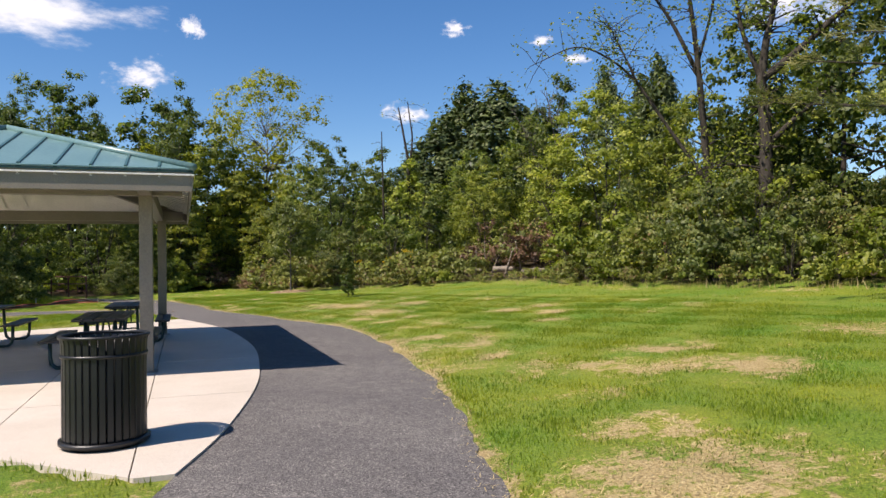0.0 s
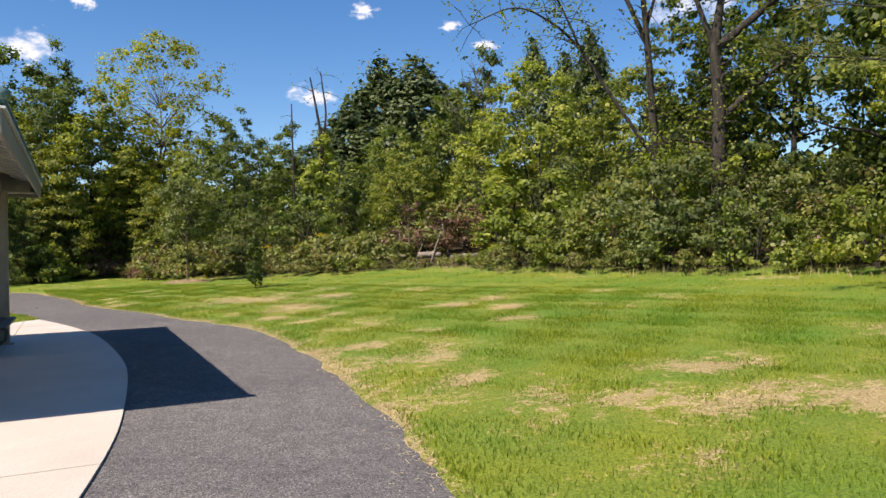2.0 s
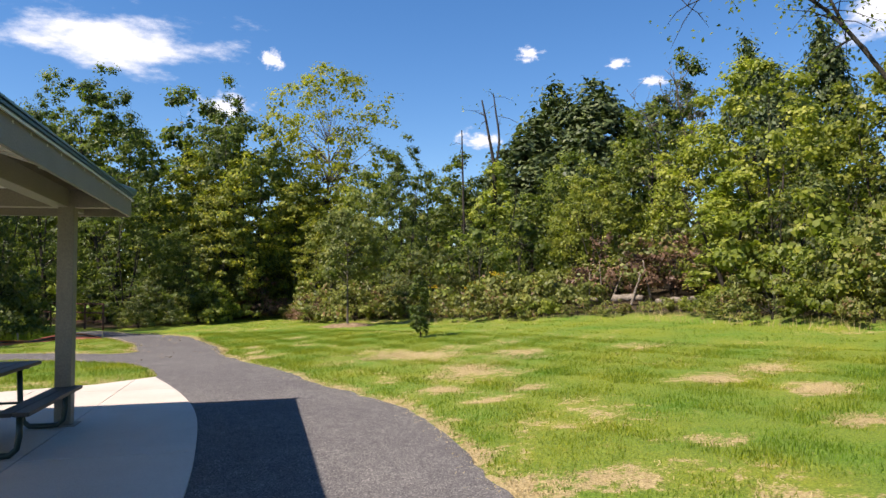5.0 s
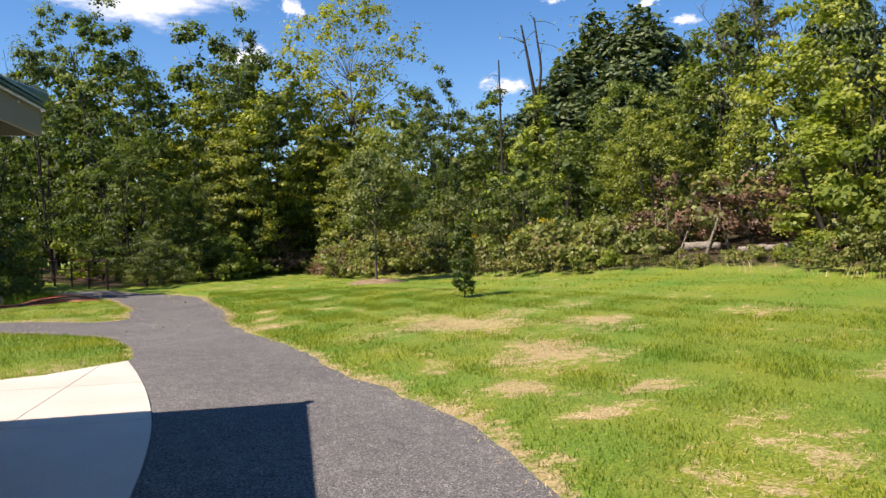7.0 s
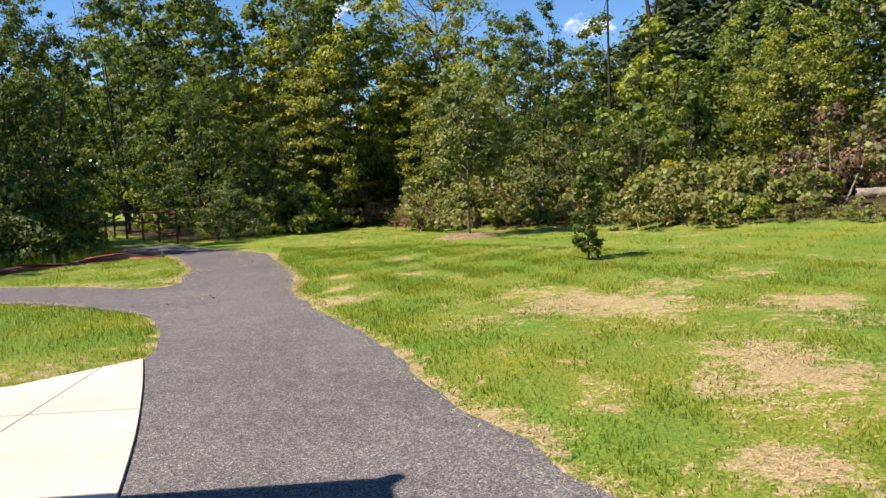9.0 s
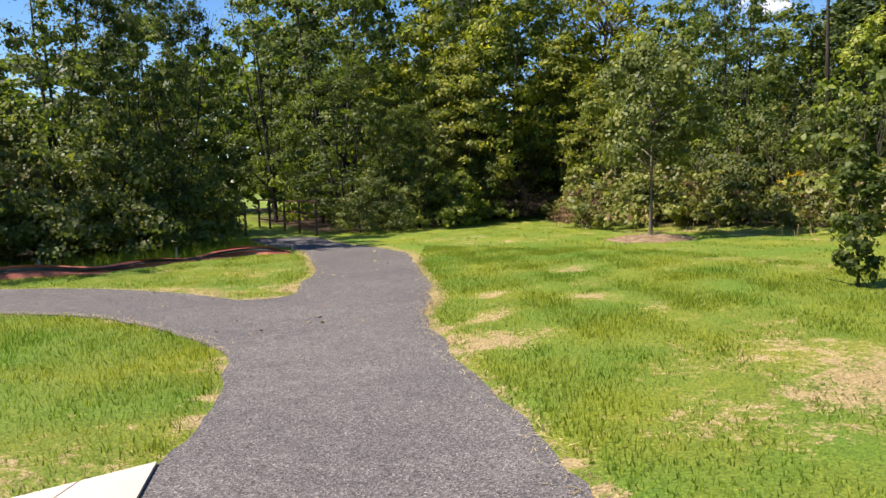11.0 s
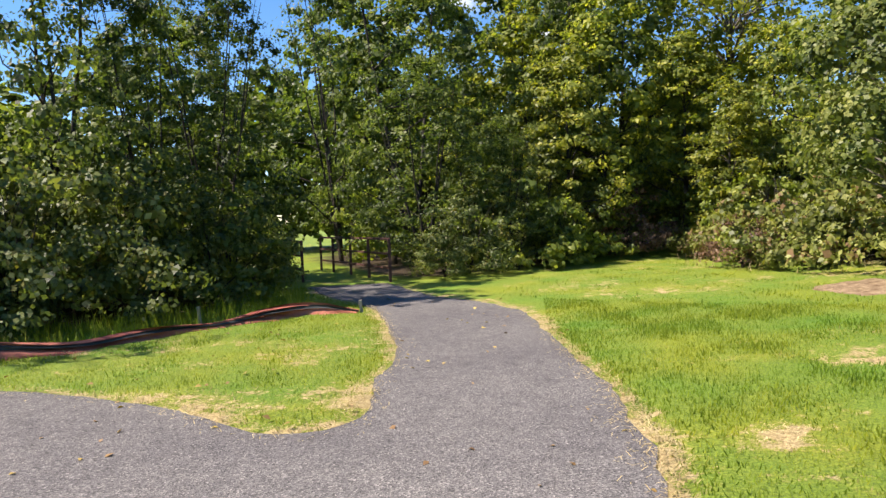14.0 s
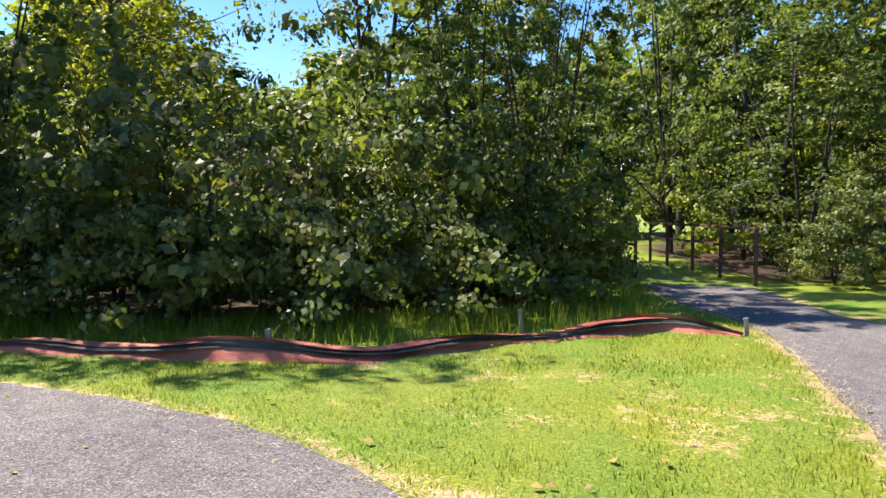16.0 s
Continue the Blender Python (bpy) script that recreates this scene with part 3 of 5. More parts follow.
# ---- picnic shelter ----
def build_shelter():
    yaw = math.degrees(math.atan2(U[1], U[0])) - 90
    at = pose(EAVE[0], EAVE[1], 0, 0, 0, yaw)       # here x is -b and y is a
    roof_thing = thing("picnic_shelter", "open shelter with teal metal hip roof on taupe posts", "shelter", m=at)
    L, W, Z, slope = ROOF_LONG, ROOF_WIDE, EAVE_Z, math.tan(radians(18.3))
    half = W / 2
    over_a, over_b = 1.0, 0.62
    for a in (over_a, L - over_a + 0.2):
        for b in (over_b - 0.06 * (a > over_a), W - over_b):
            post = part("post", boxed(-b - 0.09, -b + 0.09, a - 0.09, a + 0.09, 0.02, 2.6, 0.012), M_TAUPE, roof_thing, "square taupe steel post")
            part("base_plate", boxed(-b - 0.15, -b + 0.15, a - 0.15, a + 0.15, 0.02, 0.035, 0.003), M_TAUPE, post)
    # beams over the posts
    for b in (over_b, W - over_b):
        part("beam", boxed(-b - 0.085, -b + 0.085, 0.12, L - 0.12, 2.55, 2.76, 0.008), M_TAUPE, roof_thing)
    for a in (over_a, L - over_a + 0.2):
        part("beam", boxed(-W + 0.12, -0.12, a - 0.083, a + 0.083, 2.552, 2.758, 0.008), M_TAUPE, roof_thing)
    # fascia boards
    for name, dims in (("fascia", (-0.03, 0.0, 0, L)), ("fascia", (-W, -W + 0.03, 0, L)), ("fascia", (-W + 0.03, -0.03, 0, 0.03)), ("fascia", (-W + 0.03, -0.03, L - 0.03, L))):
        part(name, boxed(dims[0], dims[1], dims[2], dims[3], Z - 0.27, Z - 0.01, 0.005), M_TAUPE, roof_thing)
        x0, x1, y0, y1 = dims
        part("drip_edge", boxed(x0 - 0.02, x1 + 0.02, y0 - (0.02 if y1 - y0 > 1 else 0.02), y1 + 0.02, Z - 0.012, Z + 0.012), M_TEAL_DARK, roof_thing)
    # the four faces of the hip roof: a corner list each, above and below
    top = Z + half * slope
    e = [(0.03, -0.03), (0.03, L + 0.03), (-W - 0.03, L + 0.03), (-W - 0.03, -0.03)]
    r0, r1 = (-half, half), (-half, L - half)
    faces = [([e[0], e[1], r1, r0], (1, 0)), ([e[1], e[2], r1], (0, 1)), ([e[2], e[3], r0, r1], (-1, 0)), ([e[3], e[0], r0], (0, -1))]
    for corners, out in faces:
        for name, lift, mat1 in (("roof_panel", 0.02, M_TEAL), ("ceiling_panel", -0.06, M_WHITE)):
            bm = bmesh.new()
            vs = [bm.verts.new((x, y, (top if (x, y) in (r0, r1) else Z) + lift)) for x, y in corners]
            f = bm.faces.new(vs)
            geo = bmesh.ops.extrude_face_region(bm, geom=[f])
            bmesh.ops.translate(bm, vec=(0, 0, 0.018), verts=[v for v in geo["geom"] if isinstance(v, bmesh.types.BMVert)])
            bmesh.ops.recalc_face_normals(bm, faces=bm.faces)
            part(name, bm, mat1, roof_thing, "ribbed white metal ceiling" if lift < 0 else "")
        # standing seams above, darker than the panels to paint in their shade; ribs below
        along_y = out[0] != 0
        span = L if along_y else W
        for k in range(1, int(span / 0.41) + 1):
            s = k * 0.41
            reach = min(half, s, span - s) - 0.03
            if reach < 0.15:
                continue
            for name, lift, mat1, wide, tall in (("seam", 0.036, M_TEAL_DARK, 0.026, 0.06), ("rib", -0.075, M_WHITE, 0.02, 0.022)):
                bm = bmesh.new()
                p0 = np.array((0.0, s) if out[0] > 0 else (-W, s) if out[0] < 0 else (-s, L) if out[1] > 0 else (-s, 0.0))
                p1 = p0 - reach * np.array(out, float)
                side = np.array((-out[1], out[0])) * wide
                z0, z1 = Z + lift, Z + reach * slope + lift
                ring = [bm.verts.new((*(p + sg * side), zz + up)) for p, zz in ((p0, z0), (p1, z1)) for sg, up in ((-1, -tall / 2), (1, -tall / 2), (0.6, tall / 2), (-0.6, tall / 2))]
                for q in ((0, 1, 2, 3), (7, 6, 5, 4), (0, 4, 5, 1), (1, 5, 6, 2), (2, 6, 7, 3), (3, 7, 4, 0)):
                    bm.faces.new([ring[i] for i in q])
                part(name, bm, mat1, roof_thing)
    # hip and ridge caps
    for p, q in ((e[0], r0), (e[3], r0), (e[1], r1), (e[2], r1), (r0, r1)):
        z0 = (top if p == r0 else Z) + 0.055
        part("ridge_cap", tube_mesh("ridge_cap", [(*p, z0), (*q, top + 0.055)], 0.055, 6), M_TEAL, roof_thing)
    # rafters along the hips, seen from below
    for p, q in ((e[0], r0), (e[3], r0), (e[1], r1), (e[2], r1), (r0, r1)):
        z0 = (top if p == r0 else Z + 0.02) - 0.17
        a, b = Vector((*p, z0)), Vector((*q, top - 0.17))
        if p != r0:
            a = a.lerp(b, 0.03)
        d = b - a
        m = Matrix.Translation((a + b) / 2) @ d.to_track_quat("X", "Z").to_matrix().to_4x4()
        part("rafter", boxed(-d.length / 2, d.length / 2, -0.05, 0.05, -0.09, 0.09, 0.006, m), M_TAUPE, roof_thing)
    return roof_thing


build_shelter()


# ---- picnic tables ----
def build_table(x, y, turn):
    t = thing("picnic_table", "dark slatted picnic table with green bent-steel legs under the shelter", "picnic table", "picnic tables under the shelter", m=pose(x, y, 0.02, 0, 0, turn))
    for k in range(5):
        c = (k - 2) * 0.152
        part("top_plank", boxed(c - 0.07, c + 0.07, -1.0, 1.0, 0.71, 0.75, 0.008), M_PLANK, t)
    for s in (-1, 1):
        for k in (0, 1):
            c = s * (0.6 + k * 0.146)
            part("seat_plank", boxed(c - 0.068, c + 0.068, -1.0, 1.0, 0.41, 0.45, 0.008), M_PLANK, t)
    for yy in (-0.8, 0.8):
        for s in (-1, 1):
            bend = [(s * 0.2, yy, 0.7), (s * 0.22, yy, 0.25), (s * 0.25, yy, 0.09), (s * 0.31, yy, 0.035), (s * 0.45, yy, 0.03), (s * 0.6, yy, 0.035), (s * 0.66, yy, 0.09), (s * 0.68, yy, 0.2), (s * 0.68, yy, 0.405)]
            part("leg", tube_mesh("leg", bend, 0.03, 8), M_GREENSTEEL, t)
        part("crossbar", tube_mesh("crossbar", [(-0.3, yy, 0.695), (0.3, yy, 0.695)], 0.022, 6), M_GREENSTEEL, t)
        sg = -1 if yy > 0 else 1
        part("brace", tube_mesh("brace", [(0, yy, 0.3), (0, yy + sg * 0.45, 0.69)], 0.016, 6), M_GREENSTEEL, t)
        part("stretcher", tube_mesh("stretcher", [(-0.21, yy, 0.3), (0.21, yy, 0.3)], 0.016, 6), M_GREENSTEEL, t)
    return t


table = build_table(-4.04, 4.21, 13.8)
copy_thing(table, pose(-3.3, 0.75, 0.02, 0, 0, 13.8))
copy_thing(table, pose(-6.75, 3.9, 0.02, 0, 0, 13.8))


# ---- litter bin ----
def ring_mesh(name, r_out, r_in, z0, z1, sides=40):
    v, f = [], []
    for r, z in ((r_out, z0), (r_out, z1), (r_in, z1), (r_in, z0)):
        v += [(r * math.cos(2 * math.pi * k / sides), r * math.sin(2 * math.pi * k / sides), z) for k in range(sides)]
    for j in range(4):
        for k in range(sides):
            f.append((j * sides + k, j * sides + (k + 1) % sides, ((j + 1) % 4) * sides + (k + 1) % sides, ((j + 1) % 4) * sides + k))
    return mesh_of(name, v, f, True)


def build_bin(x, y):
    t = thing("litter_bin", "round black slatted steel litter bin on the concrete", "litter bin", m=pose(x, y, 0.02) @ Matrix.Scale(1.03, 4))
    slat = bmesh.new()
    prof = [(0.305, 0.05), (0.315, 0.08), (0.315, 0.7), (0.322, 0.85), (0.333, 0.9)]
    rows = [[slat.verts.new((r + dx, dy, z)) for dx, dy in ((0, -0.026), (0.009, -0.02), (0.009, 0.02), (0, 0.026), (-0.006, 0.023), (-0.006, -0.023))] for r, z in prof]
    for a, b in zip(rows, rows[1:]):
        for k in range(6):
            slat.faces.new((a[k], a[(k + 1) % 6], b[(k + 1) % 6], b[k]))
    slat.faces.new(rows[0][::-1])
    slat.faces.new(rows[-1])
    first = part("slat", slat, M_BLACK, t)
    for k in range(1, 34):
        o = new("slat", first.data)
        o.parent = t
        o.matrix_basis = pose(0, 0, 0, 0, 0, k * 360 / 34)
    part("top_rim", ring_mesh("top_rim", 0.352, 0.318, 0.888, 0.912), M_BLACK, t)
    part("band", ring_mesh("band", 0.337, 0.324, 0.735, 0.76), M_BLACK, t)
    part("band", ring_mesh("band", 0.309, 0.298, 0.42, 0.455), M_BLACK, t)
    part("base_ring", ring_mesh("base_ring", 0.352, 0.29, 0.03, 0.062), M_BLACK, t)
    part("foot_ring", ring_mesh("foot_ring", 0.3, 0.26, 0.0, 0.032), M_BLACK, t)
    part("liner", ring_mesh("liner", 0.288, 0.28, 0.06, 0.86), M_LINER, t, "black plastic liner")
    bm = bmesh.new()
    bmesh.ops.create_circle(bm, cap_ends=True, radius=0.285, segments=32)
    bmesh.ops.translate(bm, vec=(0, 0, 0.07), verts=bm.verts)
    part("liner_base", bm, M_LINER, t)


build_bin(-1.35, -4.92)


# ---- trees ----
def leaf_quads(centres, size, gen, flat=0.5, long=1.0, hang=0.0, axis=None, out=None):
    """Bent four-cornered leaves at centres: corners and quads."""
    n = len(centres)
    s = (size * gen.uniform(0.65, 1.35, n))[:, None]
    nor = gen.normal(size=(n, 3))
    if out is None:
        nor[:, 2] = np.abs(nor[:, 2]) + flat
    else:
        nor = 0.42 * nor + out
        nor[:, 2] += 0.3 * flat
    nor /= np.linalg.norm(nor, axis=1)[:, None]
    d = gen.normal(size=(n, 3)) if axis is None else axis + 0.5 * gen.normal(size=(n, 3))
    d[:, 2] -= hang
    d -= (d * nor).sum(1)[:, None] * nor
    d /= np.linalg.norm(d, axis=1)[:, None] + 1e-9
    w = np.cross(nor, d)
    base, tip = centres - d * s * 0.5 * long, centres + d * s * 0.5 * long - nor * s * 0.08
    mid = centres - d * s * 0.06 + nor * s * 0.1
    quad = np.stack([base, mid + w * s * 0.36, tip, mid - w * s * 0.36], 1)
    return quad.reshape(-1, 3)


def quads(n):
    return np.arange(n * 4, dtype=np.int32).reshape(-1, 4)


SHAPES = {
    "round": lambda t: np.sqrt(np.clip(1 - (2 * t - 0.9) ** 2 / 1.25, 0.02, 1)),
    "tall": lambda t: np.clip(1.05 - 0.92 * t**2.1, 0.08, 1) * np.clip(0.6 + 2.2 * t, 0, 1),
    "cone": lambda t: np.clip(1.0 - t, 0.03, 1) ** 0.66,
    "vase": lambda t: np.clip(0.3 + 1.0 * t, 0, 1) * np.clip(2.3 - 1.9 * t, 0.2, 1),
    "dome": lambda t: np.sqrt(np.clip(1 - t**2, 0.03, 1)),
}


def crown_points(gen, n, h, base, r, shape, hollow=0.55):
    t = gen.uniform(0, 1, n)
    if shape in ("cone", "dome"):
        t = 1 - gen.uniform(0, 1, n) ** (0.72 if shape == "cone" else 0.5)
    rad = r * SHAPES[shape](t) * gen.uniform(hollow, 1.0, n) ** 0.7
    a = gen.uniform(0, 2 * math.pi, n)
    lump = 1 + 0.22 * np.sin(3 * a + 5 * t) + 0.16 * np.sin(5 * a - 8 * t)
    x, y, z = rad * lump * np.cos(a), rad * lump * np.sin(a), base + (h - base) * t
    if shape == "tall":
        # three leaders of their own height break the outline
        lead = gen.integers(0, 3, n)
        turn0 = gen.uniform(0, 2 * math.pi)
        grow = np.array([1.0, 0.9, 0.8])[lead]
        off = np.array([0.12, 0.4, 0.46])[lead] * r * np.clip(1.3 - 0.5 * t, 0, 1)
        x, y = x * 0.82 + off * np.cos(turn0 + lead * 2.1), y * 0.82 + off * np.sin(turn0 + lead * 2.1)
        z = base + (h - base) * t * grow
    return np.stack([x, y, z], 1)


def woody(name, gen, h, trunk_r, ends, base, stems=1, wander=0.25, reach=0.8, sides=7):
    """A tapered trunk (or several stems, a mesh each) with limbs that run out to the given ends."""
    lines = []
    for s in range(stems):
        a = gen.uniform(0, 2 * math.pi)
        lean = (0.0 if stems == 1 else 0.16 * h) * np.array([math.cos(a), math.sin(a)])
        z = np.linspace(0, h * reach, 9)
        k = z / (h * reach)
        wob = np.cumsum(gen.normal(size=(9, 2)) * wander * 0.3, 0) * k[:, None]
        p = np.concatenate([wob + lean * k[:, None], z[:, None]], 1)
        p[0, 2] = -0.15
        r = trunk_r * (1 - 0.88 * k) * (1.0 if stems == 1 else 0.6)
        r[0] *= 1.35
        v, f = tube(p, r, sides)
        lines.append((p, r, v, f))
    for e in ends:
        p, r, v, f = lines[gen.integers(len(lines))]
        zs = np.clip(e[2] - gen.uniform(0.25, 0.6) * math.hypot(e[0], e[1]) - 0.2, base * 0.6, h * reach * 0.95)
        i = int(np.argmin(np.abs(p[:, 2] - zs)))
        a, b = p[i], np.asarray(e)
        m1 = a * 0.65 + b * 0.35 + gen.normal(size=3) * 0.12 + (0, 0, 0.06 * np.linalg.norm(b - a))
        m2 = a * 0.3 + b * 0.7 + gen.normal(size=3) * 0.15
        r0 = min(r[i] * 0.6, 0.02 + 0.016 * np.linalg.norm(b - a))
        tube([a, m1, m2, b], [r0, r0 * 0.75, r0 * 0.5, r0 * 0.2], 5, v, f)
    return [mesh_of(name, v, f, True) for p, r, v, f in lines]


def limb_meshes(gen, h, ends, base, r):
    for e in ends:
        zs = np.clip(e[2] - gen.uniform(0.3, 0.6) * math.hypot(e[0], e[1]) - 0.1, base * 0.9, h * 0.85)
        a, b = np.array((0, 0, zs)), np.asarray(e)
        m = a * 0.5 + b * 0.5 + (0, 0, 0.05) + gen.normal(size=3) * 0.04
        yield mesh_of("limb", *tube([a, m, b], [r * 0.4, r * 0.28, r * 0.08], 5), True)


def make_tree(name, label, category, seed, h, base, r, shape, clumps, per, leaf, spread, mat1, bark=M_BARK, trunk_r=0.16, stems=1, limbs=22, flat=0.5, long=1.0, hang=0.0, squash=0.6, hollow=0.55, skirt=0, reach=0.8, wander=0.25):
    gen = np.random.default_rng(seed)
    t = thing(name, label, category)
    cc = crown_points(gen, clumps, h, base, r, shape, hollow)
    if name == "sapling":
        part("trunk", woody("trunk", gen, h, trunk_r, [], base, stems, wander, reach)[0], bark, t)
        for me in limb_meshes(gen, h, cc[:limbs], base, trunk_r):
            part("limb", me, bark, t)
    else:
        kind = "trunk" if stems == 1 else "stem"
        for me in woody(kind, gen, h, trunk_r, cc[:limbs], base, stems, wander, reach):
            part(kind, me, bark, t)
    size = spread * gen.uniform(0.55, 1.55, clumps)
    n = clumps * per
    idx = gen.integers(0, clumps, n)
    way = gen.normal(size=(n, 3))
    way /= np.linalg.norm(way, axis=1)[:, None]
    core = gen.uniform(0, 1, n) < 0.1
    dist = np.where(core, 0.5, 1.0) * gen.uniform(0.05, 1.0, n) ** 0.5 * 1.55 * gen.uniform(0.75, 1.3, n)
    pts = cc[idx] + way * (size[idx] * dist)[:, None] * (1, 1, squash)
    radial = cc[idx] * (1, 1, 0.35) - (0, 0, 0.35 * (0.35 * h + 0.65 * base))
    radial /= np.linalg.norm(radial, axis=1)[:, None] + 0.3
    pts[:, 2] = np.maximum(pts[:, 2], 0.08 + gen.uniform(0, 0.3, n))
    leaf_size = leaf * np.where(core, 1.9, 1.0)
    part("crown", mesh_of("crown", leaf_quads(pts, leaf_size, gen, flat, long, hang, None, 0.75 * way + 0.55 * radial + (0, 0, 0.15)), quads(n)), mat1, t)
    return t


PLANTED = {}


def plant(kind, x, y, s=1.0, tall=None, turn=None, label="", sink=0.0):
    """Puts a copy of a kind of plant on the ground; the first one is the model itself."""
    model = KINDS[kind]
    turn = float(rng.uniform(0, 360)) if turn is None else turn
    m = pose(x, y, ground_z(x, y) - sink, 0, 0, turn) @ Matrix.Diagonal((s, s, tall or s, 1))
    if kind in PLANTED:
        ob = copy_thing(model, m @ Matrix.Diagonal([1 / k for k in model.scale] + [1]))
    else:
        PLANTED[kind] = ob = model
        ob.matrix_basis = m
    return tagged(ob, label)


KINDS = {
    "near": make_tree("broadleaf_tree", "tall broadleaf tree with dense dark green leaves to the ground", "tree", 11, 12, 0.9, 3.1, "tall", 165, 82, 0.126, 0.3, L_DARK, limbs=20, stems=3),
    "near_b": make_tree("broadleaf_tree", "tall many-stemmed broadleaf tree with glossy green leaves", "tree", 12, 12.5, 1.3, 3.0, "tall", 165, 76, 0.118, 0.28, L_DARK, limbs=20, stems=5, trunk_r=0.11),
    "wood": make_tree("broadleaf_tree", "dark green woodland tree at the wood's edge", "tree", 13, 13, 1.5, 3.3, "tall", 110, 50, 0.22, 0.42, L_DARK, limbs=22),
    "wood_b": make_tree("broadleaf_tree", "mid green woodland tree with uneven crown", "tree", 14, 10.5, 1.2, 2.9, "round", 105, 48, 0.215, 0.4, L_MID, limbs=22),
    "locust": make_tree("locust_tree", "airy tree with layered drooping yellow-green leaflets", "tree", 15, 12, 2.2, 3.2, "tall", 125, 64, 0.168, 0.42, L_LOCUST, limbs=40, squash=0.45, flat=1.0, long=1.3),
    "gold": make_tree("sparse_tree", "tall thinning tree with sparse yellowing leaves and bare limbs", "tree", 16, 15.5, 5.5, 4.6, "vase", 260, 40, 0.165, 0.45, L_GOLDLEAF, M_PALEBARK, limbs=110, trunk_r=0.22, hollow=0.35, wander=0.35, reach=0.7),
    "maple": make_tree("maple_tree", "dense yellow-green maple turning to autumn colour", "tree", 17, 8.2, 0.8, 2.6, "round", 115, 80, 0.135, 0.32, L_YELLOW, limbs=24, stems=3, trunk_r=0.1),
    "spruce": make_tree("spruce_tree", "large dark spruce rising behind the thicket", "conifer", 18, 17, 0.6, 4.3, "cone", 360, 34, 0.27, 0.55, L_NEEDLE, limbs=40, squash=0.85, long=1.5, hang=0.7, hollow=0.55, trunk_r=0.25, reach=0.97),
    "shrub": make_tree("shrub", "rounded green shrub in the thicket", "shrub", 21, 2.9, 0.25, 1.75, "dome", 56, 40, 0.14, 0.2, L_MID, limbs=8, stems=5, trunk_r=0.05),
    "shrub_b": make_tree("shrub", "broad olive-green shrub in the thicket", "shrub", 22, 2.6, 0.2, 1.7, "dome", 56, 40, 0.13, 0.2, L_OLIVE, limbs=8, stems=6, trunk_r=0.04),
    "shrub_c": make_tree("shrub", "bright green leafy shrub catching the sun", "shrub", 23, 2.8, 0.2, 1.6, "dome", 56, 40, 0.142, 0.2, L_BRIGHT, limbs=8, stems=5, trunk_r=0.05),
    "shade": make_tree("shrub", "dark shaded undergrowth shrub with some bare twigs", "shrub", 24, 2.7, 0.2, 1.7, "dome", 80, 85, 0.08, 0.2, L_SHADE, limbs=12, stems=7, trunk_r=0.035),
    "bramble": make_tree("bramble", "low tangled bramble with olive and brownish leaves", "bramble", 25, 1.15, 0.1, 1.35, "dome", 60, 44, 0.095, 0.15, L_BRAMBLE, limbs=8, stems=5, trunk_r=0.02),
    "bramble_b": make_tree("bramble", "low green bramble along the grass edge", "bramble", 26, 1.0, 0.1, 1.3, "dome", 60, 44, 0.1, 0.15, L_OLIVE, limbs=8, stems=5, trunk_r=0.02),
    "goldenrod": make_tree("goldenrod", "goldenrod clump with yellow flower heads among brambles", "wildflower", 28, 1.5, 0.9, 0.4, "round", 10, 12, 0.05, 0.07, L_GOLD, limbs=14, stems=7, trunk_r=0.012),
    "weed": make_tree("weed_clump", "leafy light green weed clump at the meadow's edge", "weeds", 29, 0.8, 0.05, 0.8, "dome", 40, 40, 0.075, 0.11, L_BRIGHT, limbs=6, stems=6, trunk_r=0.012),
    "rust": make_tree("shrub", "russet half-dead shrub with bare brown twigs", "shrub", 27, 2.2, 0.3, 1.45, "dome", 60, 50, 0.085, 0.25, L_RUST, limbs=50, stems=8, trunk_r=0.035, wander=0.4),
}

# thicket along the meadow, from the far right round to the sapling
gen = np.random.default_rng(31)
edge = smooth_line(WOOD_EDGE[::-1], 0.3)
step = np.r_[0, np.cumsum(np.linalg.norm(np.diff(edge, axis=0), axis=1))]


def beside(s, d):
    """A place s metres along the thicket's edge and d metres into it."""
    p = np.array([np.interp(s, step, edge[:, 0]), np.interp(s, step, edge[:, 1])])
    q = np.array([np.interp(s + 0.5, step, edge[:, 0]), np.interp(s + 0.5, step, edge[:, 1])])
    t = (q - p) / (np.linalg.norm(q - p) + 1e-9)
    return p + d * np.array([-t[1], t[0]])


def log_gap(p):
    return math.hypot(p[0] - 7.7, p[1] - 21.3) < 2.9


s = 2.0
while s < step[-1] - 1:
    p = beside(s, 0.7 + gen.uniform(-0.3, 0.4))
    right = p[0] > 8.5
    kind = gen.choice(["bramble", "bramble_b", "bramble", "weed"] if not right else ["shrub_c", "shrub_b", "bramble", "bramble_b", "shrub", "shrub_c"])
    k = gen.uniform(0.75, 1.1) if not right else gen.uniform(0.45, 0.85)
    if log_gap(p):
        kind, k = gen.choice(["bramble", "bramble_b"]), 0.46
    plant(str(kind), *p, k)
    s += 1.35
s = 1.0
while s < step[-1]:
    p = beside(s, 2.4 + gen.uniform(-0.5, 0.6))
    right = p[0] > 8.5
    if not log_gap(p):
        kind = gen.choice(["shrub", "shrub_c", "shrub_b", "shrub_c", "shade"] if right else ["bramble", "bramble_b"])
        k = gen.uniform(0.7, 1.45) if right else gen.uniform(1.15, 1.55)
        plant(kind, *p, k)
    s += 1.8
s = 0.5
